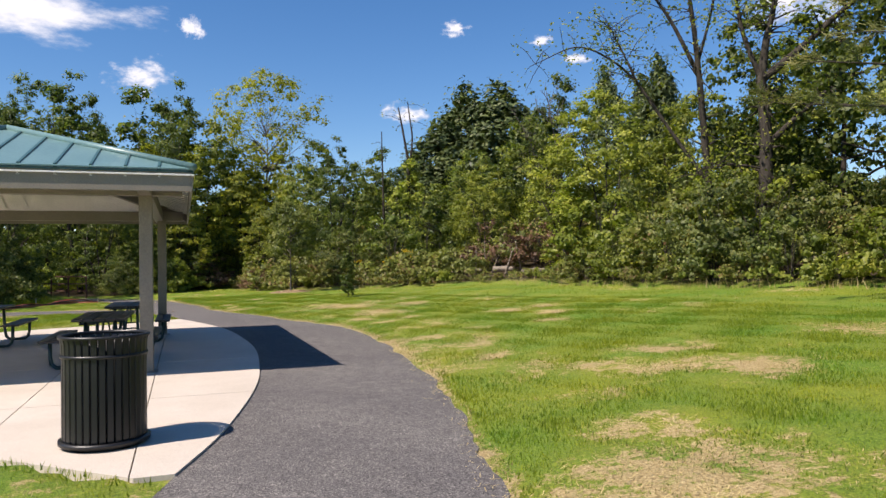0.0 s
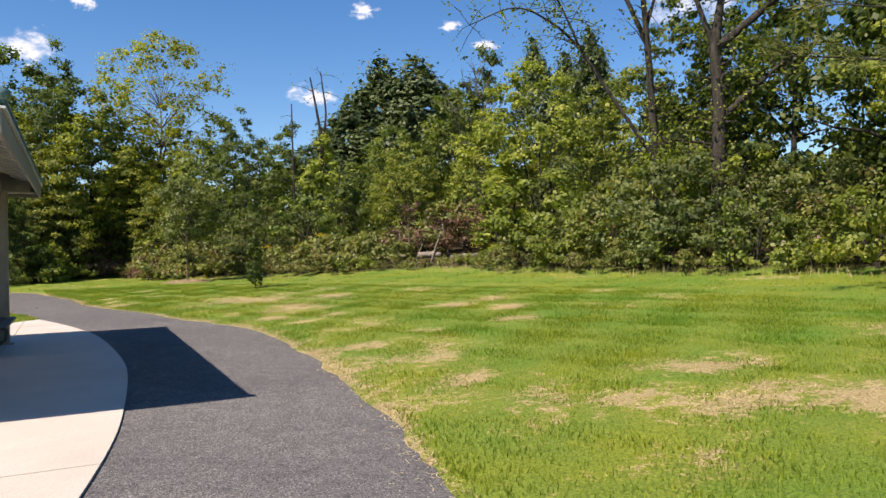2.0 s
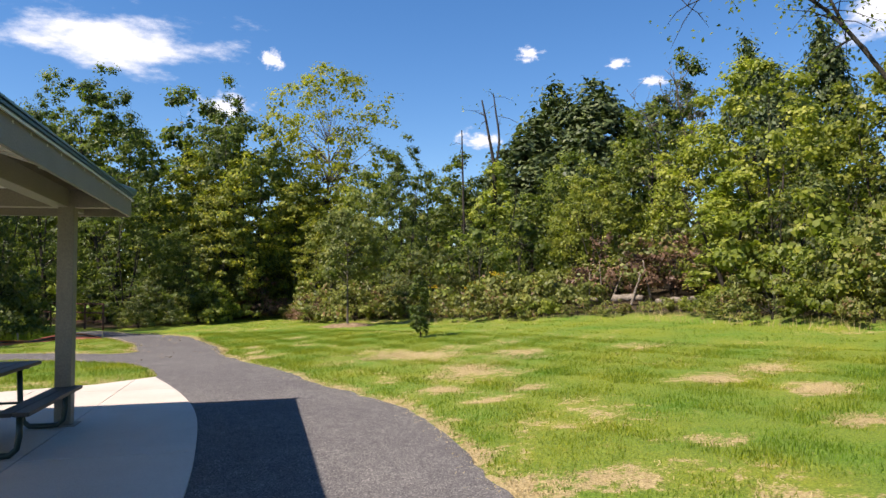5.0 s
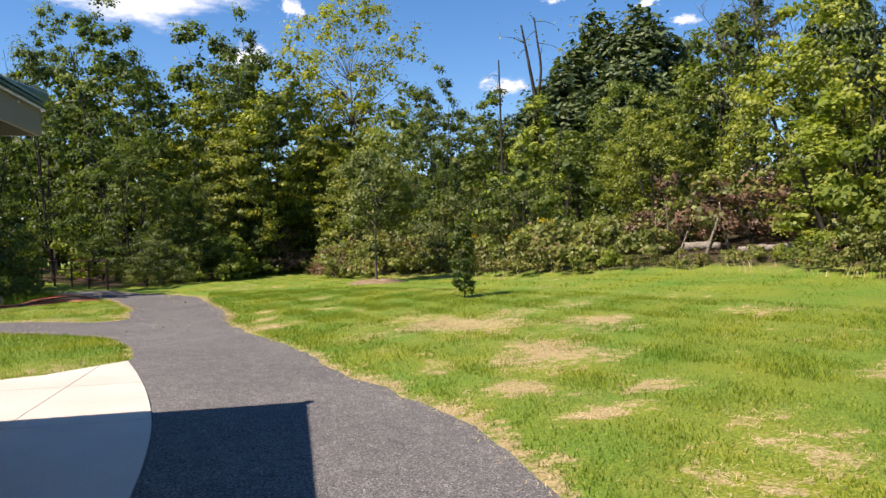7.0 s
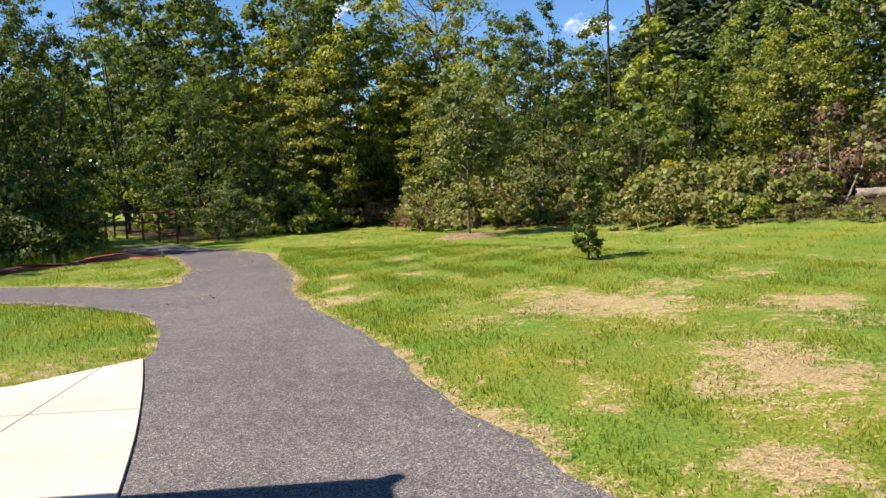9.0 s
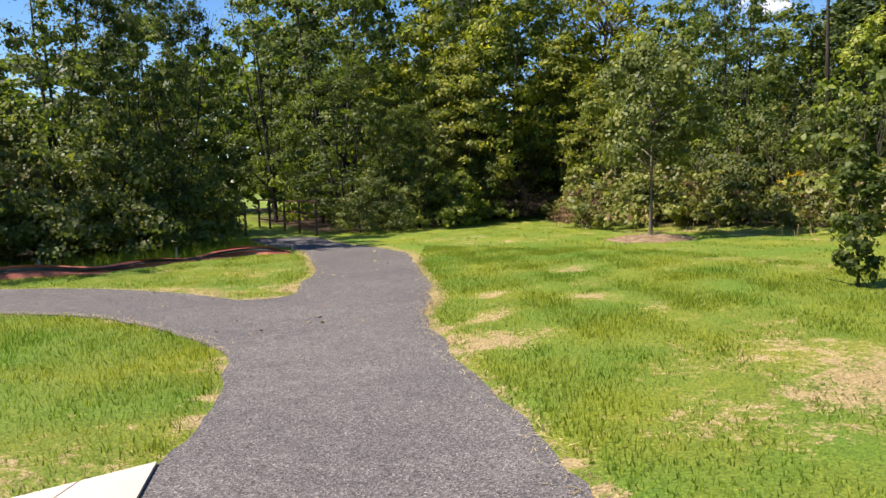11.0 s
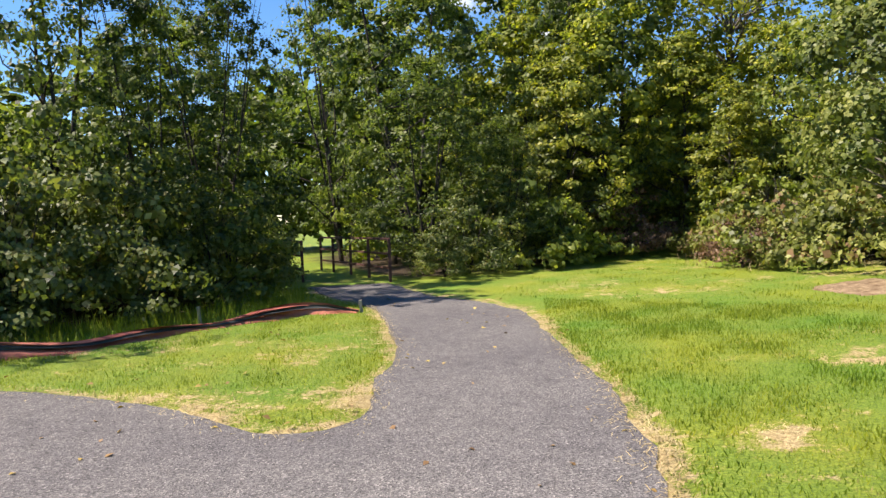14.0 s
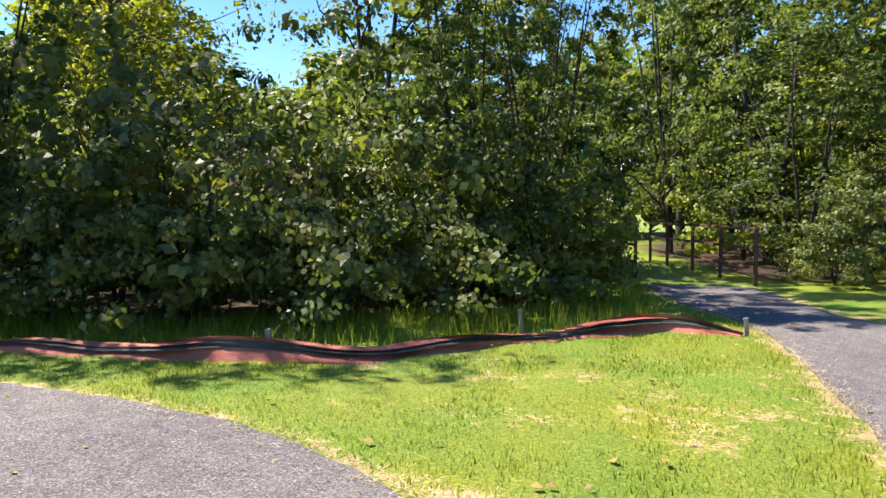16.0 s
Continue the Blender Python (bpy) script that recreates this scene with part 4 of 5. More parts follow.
while s < step[-1]:
    p = beside(s, 5.0 + gen.uniform(-0.8, 0.8))
    right = p[0] > 10
    kind = gen.choice(["shrub", "shrub_c", "shrub_b", "shade", "maple"] if right else ["bramble", "bramble_b", "shrub_b"])
    k = (gen.uniform(1.1, 1.5) if right else gen.uniform(1.1, 1.4)) * (0.75 if kind == "maple" else 1)
    plant(kind, *p, k)
    s += 2.3
for d, gap, kinds, lo, hi in ((8.5, 3.0, ["wood_b", "wood", "maple", "shrub"], 0.5, 0.7), (13, 3.6, ["wood_b", "wood", "wood"], 0.6, 0.85)):
    s = 4.0
    while s < step[-1] + 6:
        p = beside(min(s, step[-1] - 0.6), d + gen.uniform(-1, 1)) + (0, -max(0, s - step[-1]) * 1.0)
        if p[0] > 5.5:
            k = gen.uniform(lo, hi)
            plant(str(gen.choice(kinds)), *p, k, k * gen.uniform(0.9, 1.1))
        s += gap

# named trees of the meadow side
plant("maple", 12.6, 22.6, 1.15, 1.0, 40)
plant("maple", 15.4, 20.0, 0.95, 0.85, 200)
plant("maple", 10.6, 24.4, 0.8, 0.7, 120)
plant("spruce", 12.7, 50.3, 1.3, 0.93, 10)
plant("spruce", 10.0, 51.9, 1.3, 0.93, 130)
plant("spruce", 7.6, 49.5, 1.15, 0.74, 200)
plant("spruce", 15.6, 51, 1.2, 0.78, 250)
plant("spruce", 5.2, 48.5, 1.0, 0.56, 70)
plant("spruce", 14.8, 28.6, 0.5, 0.66, 60)
plant("spruce", 17.6, 27.5, 0.55, 0.68, 80)
plant("spruce", 22.5, 42, 0.8, 0.85, 60)
plant("gold", -6.2, 40.3, 0.95, 0.93, 25)
plant("near", -0.9, 31.0, 0.55, 0.7, 80)
plant("wood_b", -2.8, 33.5, 0.6, 0.66, 10)
plant("wood", 2.2, 38.5, 0.7, 0.62, 20)
plant("wood_b", 5.8, 36.0, 0.7, 0.5, 20)
plant("wood", 8.2, 41.0, 0.8, 0.5, 190)
plant("wood", 8.5, 31.0, 0.7, 0.45, 300)
plant("wood_b", 0.0, 40.5, 0.7, 0.7, 210)
plant("locust", -4.6, 37.5, 0.7, 0.62, 210)
plant("wood", -3.0, 46, 0.9, 0.75, 210)
plant("wood_b", 1.5, 47, 0.9, 0.7, 110)
for x, y in ((-4.2, 30.2), (-2.0, 28.6), (0.2, 28.8), (2.3, 27.6), (4.2, 29.5), (-0.9, 31.0), (2.6, 31.2)):
    plant(str(gen.choice(["shrub", "shrub_b", "shade"])), x, y, gen.uniform(1.0, 1.4))
for x, y, k, h in ((19.5, 9.5, 1.0, 0.95), (18.5, 13.5, 0.9, 0.85), (22.5, 5.0, 1.1, 1.05), (20.0, 1.0, 1.0, 0.95), (17.5, 17.0, 0.8, 0.8), (24, 12, 1.1, 1.0), (22.5, -6.0, 1.1, 1.0)):
    plant("wood" if y > 8 else "near", x, y, k, h)
plant("rust", -8.85, 34.8, 0.95, 1.05, 30)
plant("rust", 9.2, 23.0, 1.2, 1.1, 70)
plant("rust", 7.6, 24.4, 1.1, 1.2, 150)
plant("rust", -5.2, 29.6, 0.6, 0.6, 150)

# the wood left of the gate and behind it
TALL_TREES = [("near", -17.0, 20.6, 0.72, 0.86), ("near_b", -15.9, 23.7, 0.62, 0.66), ("near_b", -17.8, 25.2, 0.7, 0.58), ("near_b", -13.4, 29.2, 0.7, 0.5), ("near", -12.4, 31.2, 0.52, 0.4), ("near", -15.9, 33.0, 0.95, 1.1), ("near_b", -19.8, 34.5, 0.9, 1.1), ("wood", -20.6, 26.0, 1.0, 0.6), ("near", -11.3, 36.8, 0.95, 1.14), ("wood_b", -9.8, 38.6, 1.0, 1.05), ("locust", -10.5, 33.8, 0.6, 0.62), ("locust", -8.2, 42.5, 0.9, 0.75), ("locust", -12.6, 38.5, 0.8, 0.75), ("near_b", -11.6, 30.4, 0.44, 0.36), ("near_b", -11.3, 32.8, 0.42, 0.36), ("locust", -9.8, 35.6, 0.75, 0.78), ("near_b", -14.9, 21.0, 0.5, 0.62), ("locust", -7.4, 37.4, 0.7, 0.66), ("locust", -5.8, 34.6, 0.5, 0.45), ("wood_b", -5.2, 36.2, 0.5, 0.45), ("near_b", -20.6, 28.0, 0.8, 0.8), ("locust", -12.8, 36.4, 0.8, 0.8)]
OUTER_TREES = [("wood", -14.5, 39.5, 1.1, 1.05), ("wood", -20.0, 38.5, 1.2, 1.05), ("gold", -22.4, 18.2, 0.62, 0.6), ("gold", -20.4, 13.6, 0.68, 0.7), ("near_b", -18.6, 14.9, 0.6, 0.56), ("locust", -24.6, 19.4, 0.9, 0.6), ("locust", -26.0, 11.0, 1.0, 0.6), ("locust", -29.5, 16.0, 1.1, 0.55), ("wood_b", -25.0, 26.0, 1.2, 0.6), ("wood", -12.0, 43.5, 1.2, 1.0), ("wood_b", -19, 40, 1.3, 1.1), ("wood", -31.0, 6.0, 1.0, 0.6), ("wood_b", -33.0, 0.5, 1.1, 0.9), ("wood", -34, -8, 1.1, 0.9), ("wood_b", -32, -16, 1.1, 0.9), ("wood", -24, 42, 1.2, 1.0), ("wood", -32, 24, 1.2, 0.55)]
for kind, x, y, k, h in TALL_TREES + OUTER_TREES:
    plant(kind, x, y, k, h)
EDGE_SHRUBS = [(-16.6, 17.2, "shade", 1.15), (-15.5, 18.6, "shade", 1.1), (-14.7, 20.2, "shade", 1.05), (-14.4, 21.9, "shrub", 0.85), (-15.2, 23.3, "shade", 0.9), (-17.8, 15.7, "shade", 1.2), (-19.6, 14.4, "shade", 1.3), (-17.4, 18.6, "shrub_b", 1.4), (-16.4, 20.4, "shade", 1.5), (-19.0, 17.0, "shade", 1.7), (-16.0, 22.2, "shrub_c", 1.0), (-21.6, 12.9, "shade", 1.5), (-23.8, 11.4, "shade", 1.5), (-11.9, 28.7, "shade", 0.85), (-11.0, 30.0, "shrub", 0.9), (-10.3, 31.5, "shrub_c", 0.8), (-9.9, 33.0, "shrub", 0.9), (-7.6, 36.6, "shrub_c", 0.8), (-16.8, 33.4, "shrub_c", 1.1), (-22.6, 29.4, "shrub_c", 1.2)]
INNER_SHRUBS = [(-10.6, 34.2, "shade", 1.0), (-11.8, 31.6, "shade", 1.1), (-12.8, 33.4, "shade", 1.2), (-7.0, 41.5, "shade", 1.2), (-6.4, 37.5, "shrub_c", 0.9), (-7.6, 41.5, "shrub", 1.2), (-5.0, 33.5, "shrub_c", 0.9), (-3.6, 35.5, "shade", 1.3), (-16.5, 25.0, "shade", 0.7), (-18.4, 26.0, "shrub", 1.2), (-12.3, 28.0, "shade", 0.55), (-11.4, 36.0, "shrub_c", 0.8), (-19.4, 26.8, "shade", 1.2), (-26.5, 9.6, "shade", 1.5), (-29.5, 7.0, "shade", 1.5), (-21.5, 20.0, "shrub_b", 1.8), (-24.0, 16.0, "shrub", 1.9), (-20.0, 23.5, "shade", 1.6)]
for x, y, kind, k in EDGE_SHRUBS + INNER_SHRUBS:
    plant(kind, x, y, k, k * (1.04 if kind == "shade" and x < -13.5 else 1.0))
for x, y, k in ((3.0, 24.3, 1.1), (2.0, 25.4, 0.9), (0.4, 26.4, 0.9), (9.9, 18.6, 0.9)):
    plant("goldenrod", x, y, k)

# the sapling in its mulch ring, and the small ivy-covered shrub in the grass
KINDS["sapling"] = make_tree("sapling", "young planted tree with a slim straight trunk in the meadow", "tree", 41, 4.35, 1.75, 1.25, "round", 120, 90, 0.09, 0.2, L_SAPLING, M_PALEBARK, 0.046, 1, 26, reach=0.9, wander=0.03)
plant("sapling", -2.8, 24.3, 1.0, 1.0, 0)
KINDS["small_shrub"] = make_tree("small_shrub", "slender dark green leafy shrub alone in the grass", "shrub", 42, 1.7, 0.1, 0.26, "round", 56, 34, 0.07, 0.075, L_DARK, limbs=12, trunk_r=0.02)
plant("small_shrub", 0.18, 16.55, 1.0, 1.0, 0)


def mound(name, x, y, r, h, material, label, category):
    gx, gy = np.meshgrid(np.linspace(-1, 1, 25), np.linspace(-1, 1, 25))
    d = np.hypot(gx, gy)
    z = h * np.clip(1 - d**2, -0.4, 1) * (1 + 0.3 * np.sin(gx * 9) * np.sin(gy * 11)) + terrain(x + gx * r, y + gy * r)
    i = (np.arange(24)[:, None] * 25 + np.arange(24)).ravel()
    me = mesh_of(name, np.stack([x + gx.ravel() * r, y + gy.ravel() * r, z.ravel()], 1), np.stack([i, i + 1, i + 26, i + 25], 1), True)
    me.materials.append(material)
    return tagged(new(name, me), label, category, kind="structure")


mound("mulch_ring", -2.8, 24.3, 1.15, 0.12, M_MULCH, "ring of pale bark mulch round the young tree", "mulch")

# ---- bare old trees at the right, the vine-covered snag, the log ----
def limb_tree(name, label, x, y, lines, leaves, per, leaf, spread, mat1, bark, seed, category="tree"):
    """A tree whose main limbs are given as lines from its foot: each line is (start radius, end radius, places)."""
    gen = np.random.default_rng(seed)
    t = thing(name, label, category, m=pose(x, y, ground_z(x, y)))
    tips = []
    for k, (r0, r1, pts) in enumerate(lines):
        p = smooth_line3(pts)
        rad = np.linspace(r0, r1, len(p))
        v, f = tube(p, rad, 9)
        for j in range(leaves):
            i = gen.integers(len(p) // 3, len(p))
            d = gen.normal(size=3) * (1, 1, 0.6)
            d /= np.linalg.norm(d)
            q = p[i] + d * gen.uniform(0.5, 1.5)
            tube([p[i], p[i] * 0.5 + q * 0.5 + (0, 0, 0.1), q], [max(rad[i] * 0.4, 0.012), 0.012, 0.005], 4, v, f)
            tips.append(q)
        part("trunk" if k == 0 else "limb", mesh_of("limb", v, f, True), bark, t)
    tips = np.array(tips)
    pts = np.repeat(tips, per, 0) + gen.normal(size=(len(tips) * per, 3)) * spread
    part("foliage", mesh_of("foliage", leaf_quads(pts, leaf, gen, 0.5, 1.1, 0.4), quads(len(pts))), mat1, t)
    return t


def smooth_line3(points, n=6):
    p = np.array(points, float)
    q = np.vstack([2 * p[0] - p[1], p, 2 * p[-1] - p[-2]])
    out = []
    for i in range(1, len(q) - 2):
        for t in np.arange(n) / n:
            a, b, c, d = q[i - 1], q[i], q[i + 1], q[i + 2]
            out.append(0.5 * (2 * b + (c - a) * t + (2 * a - 5 * b + 4 * c - d) * t**2 + (3 * b - a - 3 * c + d) * t**3))
    out.append(p[-1])
    return np.array(out)


limb_tree("old_tree", "tall old tree with a bare leaning trunk and thin foliage", 13.8, 14.3,
          [(0.2, 0.05, [(0.1, 0, -0.3), (0, 0, 1.5), (-0.15, 0, 4.0), (-0.35, 0, 7.0), (-0.7, -0.2, 9.5), (-1.2, -0.3, 12.5)]),
           (0.09, 0.02, [(-0.4, 0, 7.2), (-1.3, 0.2, 9.2), (-2.2, 0.3, 10.6), (-3.0, 0.3, 12.0)]),
           (0.08, 0.015, [(-0.1, 0.1, 3.2), (-1.2, 0.5, 5.0), (-2.4, 0.9, 7.0), (-3.3, 1.2, 8.0), (-4.6, 1.5, 8.6), (-6.2, 1.8, 8.0)]),
           (0.05, 0.012, [(-2.4, 0.9, 7.0), (-3.0, 1.0, 8.4), (-3.6, 1.1, 9.6)]),
           (0.06, 0.015, [(-0.4, 0, 7.6), (0.1, -0.2, 9.6), (0.4, -0.4, 11.5), (0.9, -0.6, 13.0)])], 40, 11, 0.12, 0.22, L_BRIGHT, M_BARK, 51)
limb_tree("old_tree", "massive old tree with forking limbs and thin foliage", 15.0, 12.7,
          [(0.3, 0.17, [(-0.1, 0, -0.3), (0, 0, 2.0), (0.1, 0, 4.5), (-0.05, 0, 6.6)]),
           (0.17, 0.03, [(-0.05, 0, 6.4), (0.2, 0, 8.0), (0.5, -0.1, 9.5), (0.6, -0.1, 12.5)]),
           (0.15, 0.03, [(-0.05, 0, 6.5), (1.2, -0.6, 7.6), (2.2, -1.2, 8.6), (3.6, -2.0, 9.8), (5.0, -2.6, 10.5)]),
           (0.12, 0.03, [(0.1, 0, 4.2), (1.1, -0.4, 5.2), (2.2, -0.9, 6.2), (3.4, -1.4, 6.7)]),
           (0.1, 0.02, [(-0.05, 0, 6.6), (-0.6, 0.2, 8.4), (-0.9, 0.3, 10.5), (-1.4, 0.4, 12.5)]),
           (0.1, 0.02, [(0.5, -0.1, 9.4), (1.5, -0.5, 10.6), (2.6, -0.9, 11.4)]),
           (0.05, 0.02, [(-0.1, 0, 3.4), (-1.2, 0.5, 3.6), (-2.0, 0.9, 3.3)])], 42, 12, 0.12, 0.24, L_BRIGHT, M_BARK, 52)
limb_tree("vine_snag", "dead snag wrapped in bright climbing vine", 3.5, 33.2,
          [(0.15, 0.04, [(0.1, 0, -0.3), (0, 0, 3), (0.1, 0, 6.0), (-0.2, 0, 8.2), (-0.5, 0, 9.9)]), (0.07, 0.03, [(0.1, 0, 6.0), (0.35, 0, 7.8), (0.2, 0, 9.3), (0.1, 0, 10.2)]),
           (0.09, 0.03, [(-1.4, 0.2, -0.3), (-1.5, 0.2, 4), (-1.55, 0.2, 8.4)])], 6, 4, 0.12, 0.2, L_BRIGHT, M_BARK, 53, "dead tree")


def build_bare_tree(x, y, h, seed):
    """A leaning grey tree of many thin bare branches."""
    gen = np.random.default_rng(seed)
    t = thing("bare_tree", "leaning grey tree with a haze of thin bare branches", "dead tree", m=pose(x, y, ground_z(x, y)))
    stem = smooth_line3([(0.9, 0, -0.3), (0.6, 0, h * 0.3), (0.1, 0.1, h * 0.6), (-0.5, 0.1, h)])
    part("trunk", mesh_of("trunk", *tube(stem, np.linspace(0.1, 0.015, len(stem)), 7), True), M_PALEBARK, t)
    for k in range(26):
        i = gen.integers(len(stem) // 5, len(stem) - 1)
        a, ln = gen.uniform(0, 2 * math.pi), gen.uniform(1.0, 3.0) * (1.15 - 0.5 * i / len(stem))
        tip = stem[i] + (math.cos(a) * ln * 0.55, math.sin(a) * ln * 0.4, ln * 0.85)
        line = smooth_line3([stem[i], stem[i] * 0.5 + tip * 0.5 + gen.normal(size=3) * 0.15, tip], 4)
        v, f = tube(line, np.linspace(0.028, 0.008, len(line)), 5)
        for j in range(7):
            b = line[gen.integers(2, len(line))]
            tube([b, b + gen.normal(size=3) * (0.3, 0.3, 0.2) + (0, 0, 0.35)], [0.01, 0.005], 4, v, f)
        part("limb", mesh_of("limb", v, f, True), M_PALEBARK, t)


build_bare_tree(11.5, 27.5, 9.4, 55)
build_bare_tree(10.2, 26.4, 7.0, 56)
KINDS["vine"] = make_tree("vine_thicket", "column of bright green climbing vine on dead stems", "vine", 54, 6.6, 0.2, 1.35, "tall", 80, 60, 0.14, 0.24, L_BRIGHT, limbs=10, stems=2)
plant("vine", 3.6, 32.9, 1.0, 1.0, 0)
plant("vine", 9.9, 19.6, 1.0, 0.62, 40)
plant("vine", 13.3, 15.2, 0.7, 0.45, 90)


def build_pine(x, y):
    """A pine whose long needled boughs reach out over the meadow."""
    gen = np.random.default_rng(61)
    t = thing("pine_tree", "pine with long needled boughs reaching over the grass", "conifer", m=pose(x, y, ground_z(x, y)))
    trunk = [(0, 0, -0.3), (0.1, 0.1, 4), (0.0, 0.2, 8), (0.1, 0.2, 13)]
    part("trunk", mesh_of("trunk", *tube(smooth_line3(trunk), np.linspace(0.26, 0.06, 19), 9), True), M_BARK, t)
    pts, dirs = [], []
    for k in range(26):
        z = 3.6 + k * 0.36
        a = (2.85 + gen.uniform(-0.5, 0.5)) if k % 2 == 0 else gen.uniform(0, 2 * math.pi)
        ln = (4.6 if k % 2 == 0 else 3.0) * (1 - 0.045 * k * 0.6) * gen.uniform(0.8, 1.15)
        d = np.array([math.cos(a), math.sin(a), 0])
        p = smooth_line3([(0, 0.1, z), d * ln * 0.5 + (0, 0, z + 0.1), d * ln + (0, 0, z + 0.35)])
        v, f = tube(p, np.linspace(0.06, 0.012, len(p)), 5)
        for j in range(9):
            i = gen.integers(3, len(p))
            q = p[i] + (d * gen.uniform(0.2, 0.7) + np.array([-d[1], d[0], 0]) * gen.uniform(-0.8, 0.8) + (0, 0, gen.uniform(-0.05, 0.25)))
            tube([p[i], q], [0.012, 0.006], 4, v, f)
            tuft = 75
            along = gen.uniform(0.35, 1.05, tuft)[:, None]
            pts.append(p[i] + (q - p[i]) * along + gen.normal(size=(tuft, 3)) * 0.05)
            dd = (q - p[i]) / np.linalg.norm(q - p[i])
            dirs.append(dd + gen.normal(size=(tuft, 3)) * 0.6)
        part("bough", mesh_of("bough", v, f, True), M_BARK, t)
    pts, dirs = np.vstack(pts), np.vstack(dirs)
    dirs /= np.linalg.norm(dirs, axis=1)[:, None]
    s = np.cross(dirs, gen.normal(size=dirs.shape))
    s /= np.linalg.norm(s, axis=1)[:, None]
    tip = pts + dirs * 0.2
    quad = np.stack([pts - s * 0.008, pts + s * 0.008, tip + s * 0.005, tip - s * 0.005], 1).reshape(-1, 3)
    part("needles", mesh_of("needles", quad, quads(len(pts))), L_PINE, t)


build_pine(13.8, 0.2)


def build_log():
    def stick(name, label, pts, r0, r1, mat1=M_DEADWOOD):
        p = smooth_line3(pts)
        p[:, 2] += [ground_z(q[0], q[1]) for q in p] if pts[0][2] < 0.5 else 0
        me = tube_mesh(name, [tuple(q) for q in p], list(np.linspace(r0, r1, len(p))), 9)
        co = np.array([w.co for w in me.vertices])
        co += np.array([noise.noise_vector(Vector(c) * 7.0) for c in co]) * max(r0, 0.05) * 0.45
        me.vertices.foreach_set("co", co.astype(np.float32).ravel())
        me.materials.append(mat1)
        return tagged(new(name, me), label, "dead wood", "fallen wood in the thicket")
    stick("fallen_log", "bleached fallen log lying at the thicket's edge", [(8.0, 20.9, 0.14), (9.0, 20.2, 0.14), (10.2, 19.3, 0.14)], 0.1, 0.08)
    stick("fallen_log", "grey broken log end among brambles", [(6.9, 22.3, 0.3), (7.4, 22.0, 0.3), (7.75, 21.7, 0.25)], 0.14, 0.11)
    stick("fallen_log", "pale thin log half buried in brambles", [(5.0, 23.0, 0.35), (5.7, 22.7, 0.42), (6.4, 22.6, 0.3)], 0.09, 0.06)
    for x, y, dx, dy, h, r in ((6.15, 22.9, 0.02, 0, 1.3, 0.035), (7.35, 21.8, 0.35, -0.1, 1.1, 0.05), (6.9, 23.0, 0.6, 0.2, 1.2, 0.03), (8.3, 22.6, -0.25, 0, 1.5, 0.04), (6.75, 23.4, -0.1, 0, 1.6, 0.03)):
        stick("dead_branch", "bare pale branch standing in the brambles", [(x, y, 0.0), (x + dx * 0.5, y + dy * 0.5, h * 0.5), (x + dx, y + dy, h)], r, r * 0.5)


build_log()

# ---- the gate: a footbridge with rust-brown rails ----
def build_railing(posts, label, tilt=0.0):
    t = thing("bridge_railing", label, "railing", "railings of the footbridge")
    zs = []
    for k, (x, y) in enumerate(posts):
        z = ground_z(x, y)
        zs.append(z)
        part("post", boxed(-0.038, 0.038, -0.038, 0.038, -0.1, 1.12, 0.008, pose(x, y, z, tilt * (k % 2), 0, 35)), M_RAIL, t)
    for (x0, y0), (x1, y1), z0, z1 in zip(posts, posts[1:], zs, zs[1:]):
        for h, r in ((1.1, 0.04), (0.72, 0.022), (0.35, 0.022)):
            a, b = Vector((x0, y0, z0 + h)), Vector((x1, y1, z1 + h))
            d = b - a
            m = Matrix.Translation((a + b) / 2) @ d.to_track_quat("X", "Z").to_matrix().to_4x4()
            part("rail", boxed(-d.length / 2, d.length / 2, -r, r, -0.028, 0.028, 0.006, m), M_RAIL, t)


build_railing([(-13.3, 26.9), (-14.6, 28.0), (-15.9, 29.1), (-17.2, 30.1), (-18.3, 31.0)], "rust-brown post and rail side of the footbridge")
build_railing([(-15.75, 26.55), (-17.0, 27.6), (-18.3, 28.7)], "leaning rust-brown rail on the far side of the footbridge", 4)
BRIDGE = np.array([(-13.35, 26.75), (-14.95, 25.65), (-22.2, 31.6), (-20.6, 33.2)])
tagged(new("bridge_deck", flat_sheet("bridge_deck", BRIDGE, -0.02, 0.2, M_LITTER)), "footbridge deck covered in brown leaf litter", "bridge", kind="structure")
FAR_ROAD = np.array([(-20.4, 33.6), (-22.6, 31.2), (-32, 33), (-48, 44), (-46, 50), (-30, 42)])
tagged(new("far_path", flat_sheet("far_path", FAR_ROAD, 0.0, 0.3, M_LIGHTROAD)), "sunlit pale asphalt beyond the footbridge", "path", kind="structure")


def build_marker(x, y):
    t = thing("marker_post", "slim post with a small white box beside the footbridge", "marker post", m=pose(x, y, ground_z(x, y)))
    part("post", boxed(-0.04, 0.04, -0.04, 0.04, -0.1, 1.45, 0.006), M_STAKE, t)
    part("box", boxed(-0.1, 0.1, -0.07, 0.07, 1.38, 1.62, 0.015), M_SIGN, t, "small white box")


build_marker(-17.2, 26.8)


